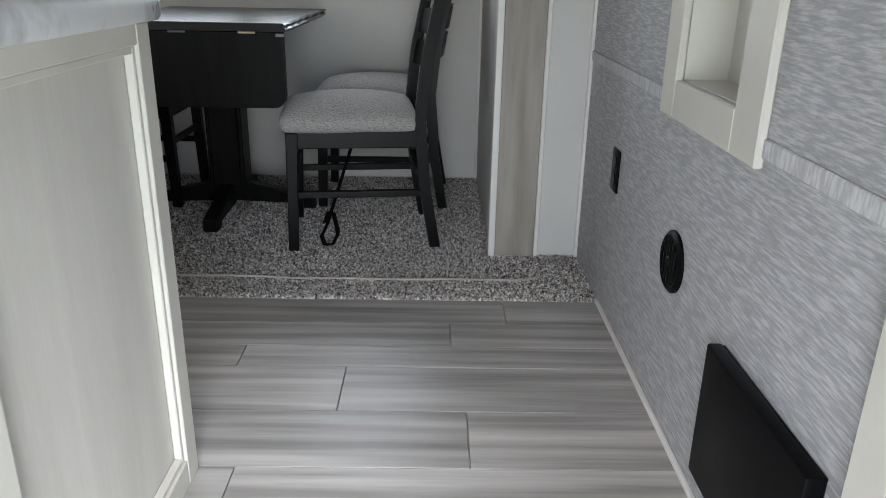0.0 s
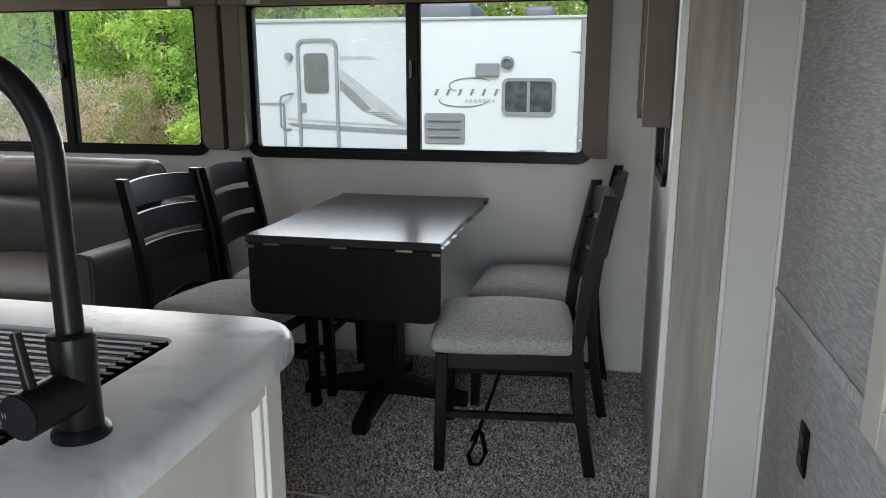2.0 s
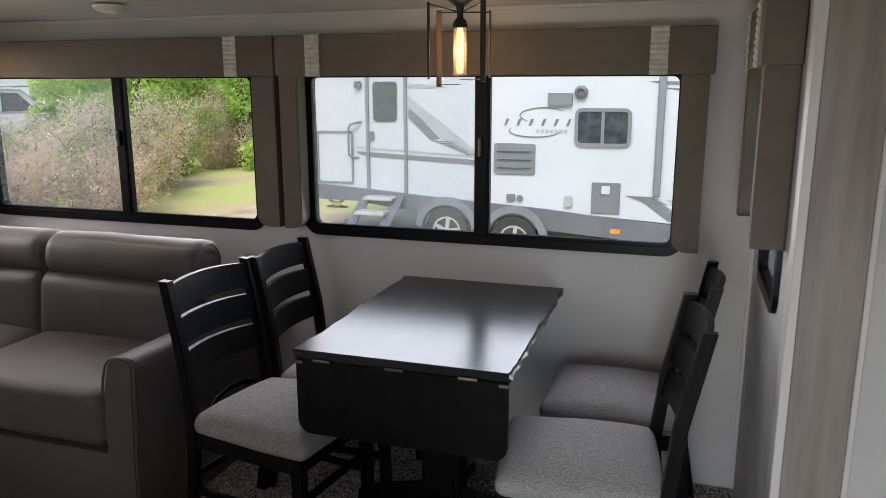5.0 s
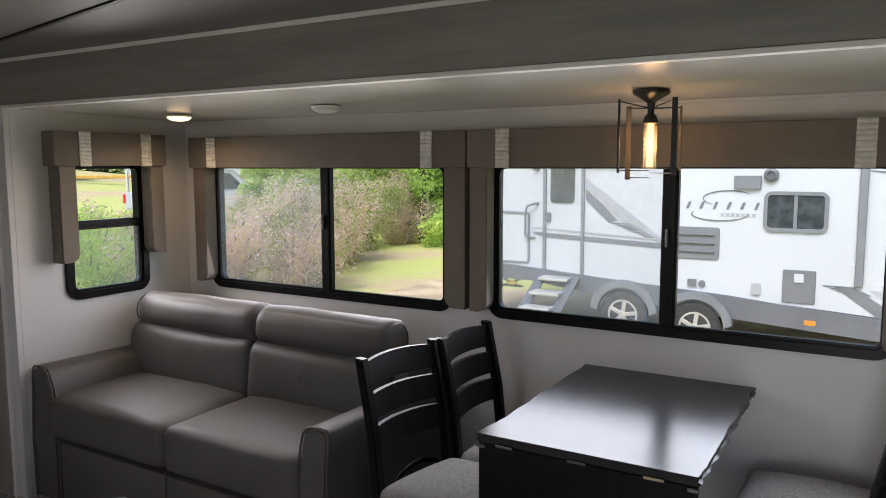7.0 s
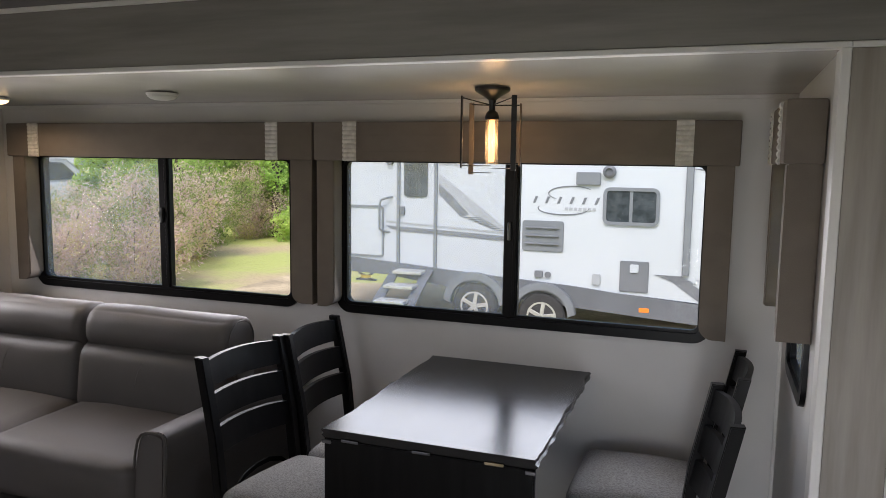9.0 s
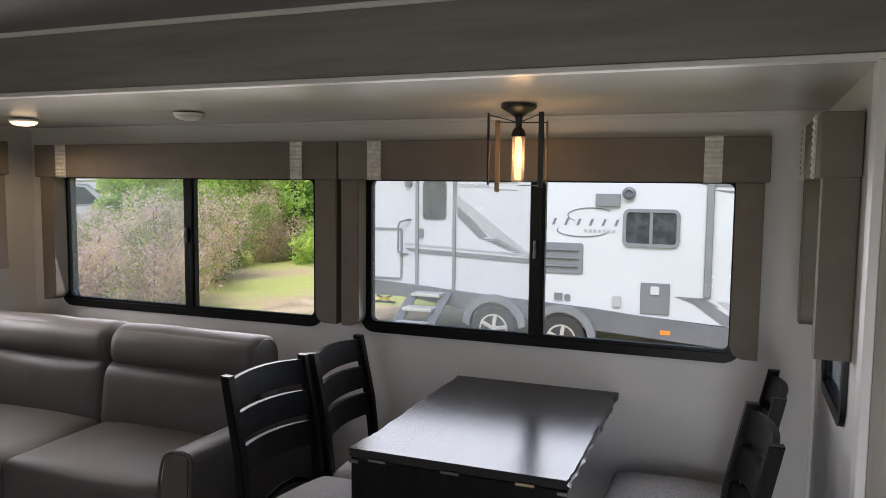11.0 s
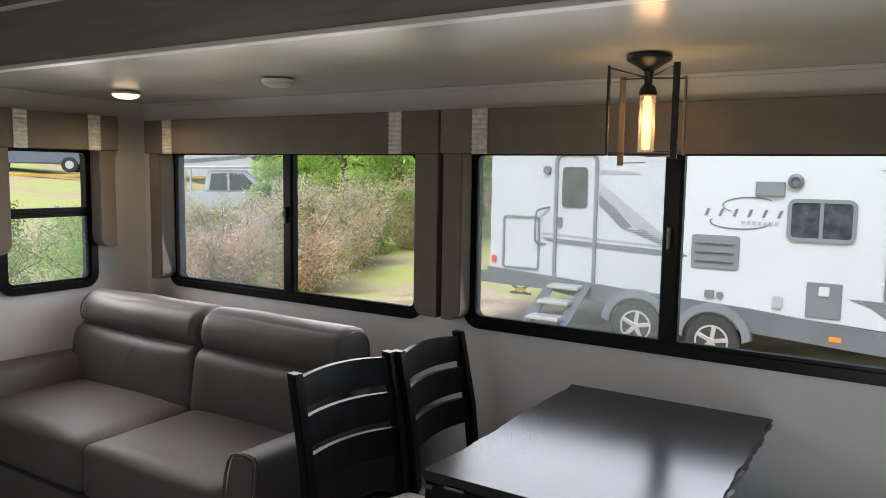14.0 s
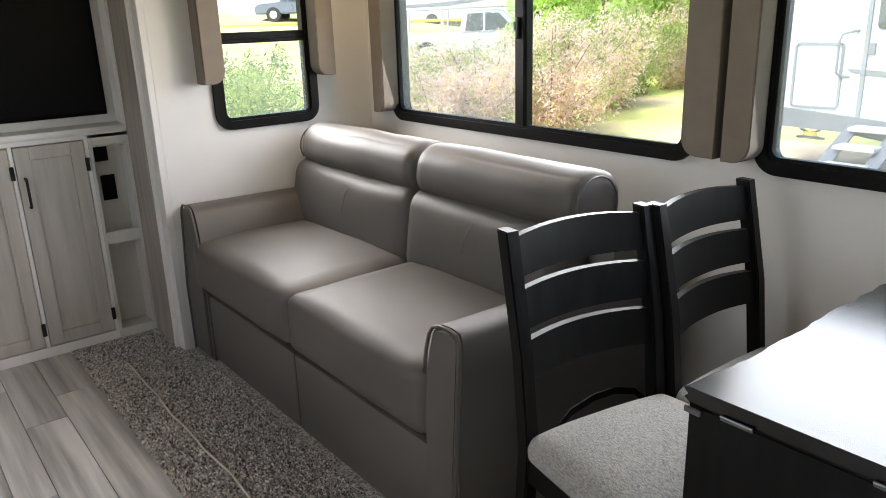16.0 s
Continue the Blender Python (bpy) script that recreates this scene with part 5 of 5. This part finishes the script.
bm = B()
slab(bm, [(-5.35, 0.10), (-5.35, 2.02), (-5.28, 2.10), (2.6, 2.06), (3.1, 1.5), (3.2, 0.4), (2.4, -0.36)], Y, Y + 2.4, bevel=0.03)
part("body", bm, RVW, rv, m=mr)
bm = B()
box(bm, -5.33, 2.6, Y - 0.03, Y + 2.43, 2.035, 2.075, 0.01)
part("roof_edge", bm, DECAL2, rv, m=mr)
on_side("skirt", [(-5.36, 0.17), (-4.30, 0.105), (-3.42, 0.04), (-1.77, -0.06), (-1.15, -0.12), (2.4, -0.36), (2.4, -0.62), (0.18, -0.475), (-0.57, -0.43), (-1.74, -0.35), (-3.42, -0.21), (-4.49, -0.075), (-5.32, -0.06)], RVGREY, 0.035, "dark grey lower skirt", depth=0.05)
bm = B()
box(bm, -5.5, -5.3, Y - 0.02, Y + 2.4, -0.06, 0.10, 0.02)
part("bumper", bm, RVGREY, rv, m=mr)
rring("door_frame", -4.34, -3.72, -0.06, 1.82, 0.13, 0.045, TRIMGREY, 0.03, "grey rounded door frame")
on_side("door_window", rr(-4.23, -3.87, 1.07, 1.62, 0.06), DARKGLASS, 0.02, "smoked glass door window")
on_side("door_latch", rr(-4.29, -4.22, 0.80, 0.93, 0.01), RVGREY, 0.03)
bm = B()
tube(bm, [(-4.42, Y, 1.06), (-4.47, Y - 0.08, 1.05), (-4.56, Y - 0.09, 1.02), (-4.585, Y - 0.09, 0.95), (-4.585, Y - 0.09, 0.60), (-4.56, Y - 0.04, 0.56), (-4.46, Y, 0.55)], 0.016, 8)
part("grab_handle", bm, TRIMGREY, rv, m=mr)
rring("hatch", -5.13, -4.55, 0.17, 0.93, 0.06, 0.03, TRIMGREY, 0.02, "baggage hatch with grey gasket")
on_side("awning_light", rr(-4.50, -4.40, 1.52, 1.63, 0.05), RVGREY, 0.06)
on_side("rub_strip", [(-4.51, 0.715), (-2.67, 0.625), (-2.67, 0.597), (-4.51, 0.688)], DECAL2, 0.010, "silver side stripe")
on_side("rub_strip", [(-4.51, 0.645), (-2.62, 0.565), (-2.50, 0.520), (-2.64, 0.495), (-4.30, 0.570), (-4.45, 0.600)], DECAL, 0.010, "dark side stripe")
on_side("stripe", [(-3.70, 1.29), (-3.24, 0.850), (-3.36, 0.810), (-3.70, 1.12)], DECAL, 0.008, "dark diagonal stripe")
on_side("stripe", [(-4.12, 1.585), (-3.89, 1.53), (-3.89, 1.28), (-4.08, 1.47)], DECAL, 0.008, "dark diagonal stripe")
on_side("stripe", [(-3.70, 1.42), (-2.66, 0.645), (-2.56, 0.560), (-2.80, 0.615), (-3.22, 0.870), (-3.70, 1.27)], DECAL2, 0.009, "silver diagonal stripe")
on_side("stripe", [(-3.70, 1.585), (-3.25, 1.575), (-3.12, 1.53), (-3.70, 1.53)], DECAL2, 0.007, "silver short stripe")
for k in range(7):
    on_side("stripe", [(-3.33 + 0.075 * k, 0.815 - 0.027 * k), (-3.06 + 0.052 * k, 0.815 - 0.027 * k), (-3.04 + 0.052 * k, 0.801 - 0.027 * k), (-3.30 + 0.075 * k, 0.799 - 0.027 * k)], DECAL, 0.011, "thin grey dash")
for pts in ([(-0.50, 1.62), (0.6, 1.60), (0.6, 1.56), (-0.3, 1.575)], [(-0.32, 1.54), (0.6, 1.50), (0.6, 1.38)], [(-0.58, 0.155), (-0.38, 0.160), (0.20, -0.205), (-0.09, -0.195)], [(0.30, 0.02), (1.8, -0.30), (2.0, -0.34), (0.6, -0.06)]):
    on_side("stripe", pts, DECAL, 0.008, "dark pointed stripe")
on_side("stripe", [(-0.20, 0.135), (-0.09, 0.13), (0.50, -0.20), (0.24, -0.20)], DECAL2, 0.009, "silver diagonal stripe")
for k in range(4):
    on_side("stripe", [(-0.70 + 0.075 * k, 0.160 - 0.026 * k), (-0.36 + 0.055 * k, 0.160 - 0.026 * k), (-0.34 + 0.055 * k, 0.147 - 0.026 * k), (-0.66 + 0.075 * k, 0.145 - 0.026 * k)], DECAL, 0.012, "thin grey dash")
# the louvred fridge vent
vent_p = on_side("louvre_panel", rr(-2.47, -1.90, 0.385, 0.805, 0.04), TRIMGREY, 0.02, "grey louvred vent panel", 0.006)
for k in range(3):
    bm = B()
    bar(bm, (-2.42, Y - 0.035, 0.49 + 0.11 * k), (-1.96, Y - 0.035, 0.49 + 0.11 * k), 0.03, 0.02, 0.004)
    part("louvre", bm, DECAL, vent_p)
on_side("side_window", rr(-1.36, -0.70, 0.815, 1.25, 0.07), DARKGLASS, 0.012, "small smoked sliding window")
rring("window_rim", -1.39, -0.67, 0.785, 1.28, 0.09, 0.045, TRIMGREY, 0.03)
on_side("window_bar", rr(-1.05, -1.01, 0.82, 1.25, 0.005), TRIMGREY, 0.025)
on_side("porch_light", rr(-1.75, -1.43, 1.30, 1.47, 0.012), TRIMGREY, 0.05, "grey porch light", 0.008)
bm = B()
lathe(bm, [(0.085, 0), (0.085, 0.05), (0.05, 0.07), (0.05, 0.04)], 20, pose(-1.32, Y, 1.48, 90, 0, 0))
part("speaker", bm, RVGREY, rv, "round grey speaker", m=mr)
# plain marks in place of the lettering
for k in range(6):
    x = -2.335 + 0.166 * k
    on_side("mark", [(x, 1.045), (x + 0.035, 1.045), (x + 0.070, 1.135), (x + 0.035, 1.135)], DECAL, 0.009)
for k in range(7):
    x = -1.90 + 0.062 * k
    on_side("mark", [(x, 0.955), (x + 0.042, 0.955), (x + 0.046, 0.995), (x + 0.004, 0.995)], DECAL2, 0.009)


def swoosh(cx, cz, rx, rz, lean, a0, a1, thick):
    """A tapering brush stroke along part of a leaning oval."""
    outer, inner = [], []
    for i in range(25):
        u = i / 24
        a = radians(a0 + (a1 - a0) * u)
        t = thick * math.sin(math.pi * min(1, 0.06 + 0.94 * u)) ** 0.7 + 0.004
        for row, k in ((outer, 0.5), (inner, -0.5)):
            x, z = (rx + k * t) * math.cos(a), (rz + k * t) * math.sin(a)
            row.append((cx + x + lean * z, cz + z))
    on_side("swoosh", outer + inner[::-1], DECAL, 0.009, "thin grey curved swoosh")


swoosh(-1.82, 1.185, 0.30, 0.095, 0.25, 35, 235, 0.013)
swoosh(-1.92, 0.980, 0.34, 0.085, 0.20, 160, 375, 0.014)
bm = B()
for a, b in (((-5.02, -0.10), (-4.78, -0.20)), ((-4.78, -0.10), (-5.02, -0.20)), ((-5.06, -0.20), (-4.72, -0.20))):
    bar(bm, (a[0], Y + 0.12, a[1]), (b[0], Y + 0.12, b[1]), 0.03, 0.03, 0.003, up=(0, 1, 0))
jack = part("stabilizer_jack", bm, RVGREY, rv, "folded scissor jack with a yellow mark", m=mr)
bm = B()
box(bm, -4.97, -4.80, Y + 0.09, Y + 0.10, -0.175, -0.125, 0.004)
part("jack_mark", bm, material("yellow_mark", (0.75, 0.55, 0.06), 0.5), jack)
on_side("service_panel", rr(-1.14, -0.77, -0.09, 0.32, 0.015), DECAL, 0.02, "dark service panel with a white vent", 0.006)
on_side("panel_cap", rr(-1.01, -0.90, 0.17, 0.28, 0.015), RVW, 0.04, "", 0.006)
on_side("inlet", rr(-1.50, -1.39, -0.02, 0.12, 0.02), DECAL2, 0.03)
on_side("inlet", rr(-2.28, -2.17, 0.03, 0.12, 0.01), DECAL, 0.03)
on_side("inlet", rr(-2.14, -2.06, 0.03, 0.11, 0.035), DECAL, 0.03)
on_side("marker_light", rr(-0.88, -0.74, -0.35, -0.28, 0.02), material("amber", (0.85, 0.22, 0.03), 0.3, 0, 0.05, 10), 0.04, "amber marker light", 0.006)
on_side("tail_light", rr(-5.30, -5.23, 0.24, 0.34, 0.02), material("red_lens", (0.6, 0.03, 0.03), 0.3, 0, 0.05, 10), 0.03, "red tail light", 0.006)
bm = B()
box(bm, -0.36, -0.27, Y - 0.05, Y, 0.17, 2.03, 0.01)
part("slide_edge", bm, TRIMGREY, rv, m=mr)
bm = B()
box(bm, 0.0, 0.9, Y - 0.01, Y + 0.05, 0.66, 1.46, 0.05, 3)
part("side_window", bm, DARKGLASS, rv, "smoked side window", m=mr)
bm = B()
box(bm, -2.75, -1.9, Y + 0.5, Y + 1.5, 2.07, 2.32, 0.06, 3)
part("air_conditioner", bm, RVGREY, rv, "dark roof air conditioner", m=mr)
bm = B()
box(bm, -1.15, -0.75, Y + 0.4, Y + 0.9, 2.06, 2.24, 0.06, 3)
part("roof_vent", bm, RVGREY, rv, m=mr)
for cx, cz in ((-3.12, -0.43), (-2.16, -0.505)):
    bm = B()
    lathe(bm, [(0.205, -0.10), (0.30, -0.10), (0.325, -0.07), (0.325, 0.07), (0.30, 0.10), (0.205, 0.10)], 32, pose(cx, Y + 0.02, cz, 90, 0, 0))
    wheel = part("wheel", bm, RUBBER, rv, "trailer wheel with five-spoke alloy rim", m=mr)
    bm = B()
    for k in range(5):
        a = radians(72 * k + 10)
        bar(bm, (cx, Y - 0.075, cz), (cx + 0.185 * math.cos(a), Y - 0.07, cz + 0.185 * math.sin(a)), 0.055, 0.03, 0.006, up=(0, 1, 0))
    ring(bm, 0.41, 0.41, 0.2045, 0.025, 0.05, Matrix.Translation((cx, Y - 0.082, cz)))
    cone(bm, (cx, Y - 0.10, cz), (cx, Y - 0.06, cz), 0.04, 0.05, 16)
    part("rim", bm, ALLOY, wheel)
    bm = B()
    arcp = [(cx + 0.46 * math.cos(radians(a)), cz + 0.06 + 0.41 * math.sin(radians(a))) for a in range(0, 181, 12)]
    arcp += [(cx + 0.36 * math.cos(radians(a)), cz + 0.02 + 0.345 * math.sin(radians(a))) for a in range(180, -1, -12)]
    slab(bm, arcp, Y - 0.10, Y + 0.03, bevel=0.01)
    part("fender", bm, TRIMGREY, rv, m=mr)
steps_ob = thing("entry_steps", (-4.28, Y - 0.25, GZ), "folding aluminium entry steps under the trailer door", "steps")
msx = Matrix.Translation((4.28, -Y + 0.25, -GZ))
for k in range(4):
    bm = B()
    zz, yy = 0.01 - 0.16 * k, Y - 0.14 - 0.32 * k
    box(bm, -4.30, -3.86, yy - 0.13, yy + 0.13, zz - 0.03, zz + 0.012, 0.006)
    for j in range(5):
        box(bm, -4.28, -3.88, yy - 0.10 + 0.045 * j, yy - 0.085 + 0.045 * j, zz + 0.012, zz + 0.019)
    part("tread", bm, ALLOY, steps_ob, m=msx)
for x in (-4.325, -3.835):
    bm = B()
    bar(bm, (x, Y - 0.02, 0.03), (x, Y - 1.36, GZ + 0.06), 0.022, 0.15, 0.004, up=(1, 0, 0))
    part("side_rail", bm, RVGREY, steps_ob, m=msx)


# ---------------------------------------------------------------- vehicles far off
def pickup(name, x, y, turn, paint, rack, label, cap=False):
    g = ground_z(x, y)
    car = thing(name, (x, y, g), label, "pickup truck", "", turn)
    bm = B()
    slab(bm, [(-2.7, 0.42), (-2.72, 0.98), (-0.55, 1.0), (1.3, 1.02), (2.55, 0.92), (2.75, 0.75), (2.72, 0.42)], -0.95, 0.95, bevel=0.06)
    part("body", bm, paint, car)
    bm = B()
    slab(bm, [(-0.65, 1.0), (-0.50, 1.70), (-0.25, 1.76), (0.75, 1.74), (1.45, 1.02)], -0.80, 0.80, bevel=0.06)
    part("cabin", bm, paint, car)
    for s in (-1, 1):
        bm = B()
        slab(bm, [(-0.45, 1.08), (-0.36, 1.62), (0.15, 1.65), (0.15, 1.08)], -0.01, 0.01, Matrix.Translation((0, s * 0.805, 0)))
        part("side_window", bm, DARKGLASS, car)
        bm = B()
        slab(bm, [(0.22, 1.08), (0.22, 1.65), (0.68, 1.63), (1.18, 1.10)], -0.01, 0.01, Matrix.Translation((0, s * 0.805, 0)))
        part("side_window", bm, DARKGLASS, car)
        for xx in (-1.75, 1.75):
            bm = B()
            lathe(bm, [(0.22, -0.12), (0.36, -0.12), (0.39, -0.08), (0.39, 0.08), (0.36, 0.12), (0.22, 0.12)], 24, pose(xx, s * 0.86, 0.39, 90, 0, 0))
            w = part("wheel", bm, RUBBER, car)
            bm = B()
            cone(bm, (xx, s * 0.99, 0.39), (xx, s * 0.86, 0.39), 0.20, 0.22, 16)
            part("rim", bm, ALLOY, w)
        bm = B()
        box(bm, -2.76, -2.68, s * 0.85 - 0.08, s * 0.85 + 0.08, 0.65, 0.95, 0.02)
        part("tail_light", bm, bpy.data.materials["red_lens"], car, "red tail light")
    if rack:
        for s in (-1, 1):
            bm = B()
            tube(bm, [(-2.6, s * 0.85, 1.0), (-2.6, s * 0.85, 1.70), (-2.5, s * 0.85, 1.80), (1.0, s * 0.85, 1.86), (1.2, s * 0.85, 1.80)], 0.045, 8)
            tube(bm, [(-1.2, s * 0.85, 1.0), (-1.2, s * 0.85, 1.82)], 0.04, 8)
            part("ladder_rack", bm, ALLOY, car)
        for xx in (-2.5, -1.2, 0.6):
            bm = B()
            tube(bm, [(xx, -0.85, 1.82), (xx, 0.85, 1.82)], 0.035, 8)
            part("cross_bar", bm, ALLOY, car)
    if cap:
        bm = B()
        slab(bm, [(-2.66, 1.0), (-2.5, 1.62), (-0.6, 1.70), (-0.6, 1.0)], -0.86, 0.86, bevel=0.05)
        part("bed_cap", bm, paint, car)
        bm = B()
        slab(bm, [(-2.4, 1.12), (-2.3, 1.5), (-0.8, 1.56), (-0.8, 1.12)], -0.875, 0.875)
        part("cap_window", bm, DARKGLASS, car)
    return car


pickup("pickup_truck", -20.6, 19.0, 45, RVW, True, "white pickup truck with a pipe rack behind the shrubs")
pickup("pickup_truck", -37.8, 22.0, 228, material("slate_paint", (0.12, 0.135, 0.17), 0.3, 0, 0.03, 2), False, "dark slate pickup truck with a bed cap", True)
far = thing("motorhome", (-36.9, 32.1, ground_z(-36.9, 32.1)), "white motorhome with grey stripes in the far row", "motorhome", "", 32)
bm = B()
slab(bm, [(-3.5, 0.45), (-3.5, 3.0), (2.6, 3.05), (3.7, 2.7), (3.7, 1.9), (2.9, 1.6), (3.6, 1.1), (3.6, 0.45)], -1.2, 1.2, bevel=0.05)
part("body", bm, RVW, far)
for x0, x1 in ((-2.4, -1.4), (0.4, 1.4), (2.3, 3.1)):
    bm = B()
    slab(bm, rr(x0, x1, 1.75, 2.45, 0.08), -1.23, -1.19)
    part("window", bm, DARKGLASS, far)
bm = B()
slab(bm, [(-3.5, 1.35), (-1.0, 1.45), (2.6, 1.75), (3.6, 2.2), (2.6, 1.55), (-1.0, 1.2), (-3.5, 1.15)], -1.22, -1.19)
part("stripe", bm, DECAL, far)
for xx in (-1.8, 2.4):
    bm = B()
    lathe(bm, [(0.2, -0.12), (0.40, -0.12), (0.42, 0.0), (0.40, 0.12), (0.2, 0.12)], 20, pose(xx, -1.1, 0.42, 90, 0, 0))
    part("wheel", bm, RUBBER, far)
shed = thing("long_shed", (-52, 24.0, ground_z(-52, 24)), "long white low building beyond the field", "building", "", 60)
bm = B()
box(bm, -12, 12, -4, 4, 0, 2.6)
part("wall", bm, RVW, shed)
bm = B()
slab(bm, [(-12.4, 2.55), (-12.4, 2.75), (12.4, 2.75), (12.4, 2.55)], -4.4, 4.4, bevel=0.05)
part("roof", bm, TRIMGREY, shed)
for k in range(7):
    bm = B()
    box(bm, -10.5 + 3.2 * k, -9.0 + 3.2 * k, -4.06, -3.98, 0.9, 1.9)
    part("window", bm, DARKGLASS, shed)
fence = thing("rail_fence", (-45.0, 23.0, ground_z(-45, 23)), "white three-rail fence along the field", "fence", "", 60)
for k in range(12):
    bm = B()
    box(bm, -12 + 2.2 * k - 0.06, -12 + 2.2 * k + 0.06, -0.06, 0.06, 0, 1.35, 0.01)
    part("post", bm, RVW, fence)
for z in (0.4, 0.8, 1.2):
    bm = B()
    box(bm, -12, 12.2, -0.09, -0.06, z - 0.07, z + 0.07)
    part("rail", bm, RVW, fence)
# kerb of the far drive
bm = B()
box(bm, -8, 8, -0.12, 0.12, 0.0, 0.16, 0.02, m=pose(-36.0, 20.8, ground_z(-36.0, 20.8), 0, 0, 60))
tagged(part("kerb", bm, material("yellow_kerb", (0.62, 0.36, 0.07), 0.8)), "yellow painted concrete kerb", "kerb", "", "structure")
# the outside of this vehicle, round its own windows
solid("outer_skin", RVW, (X0 - 0.08, WA[0], BACK + 0.052, BACK + 0.07, -0.1, 2.0), label="white outer skin of the slide-out", category="wall")
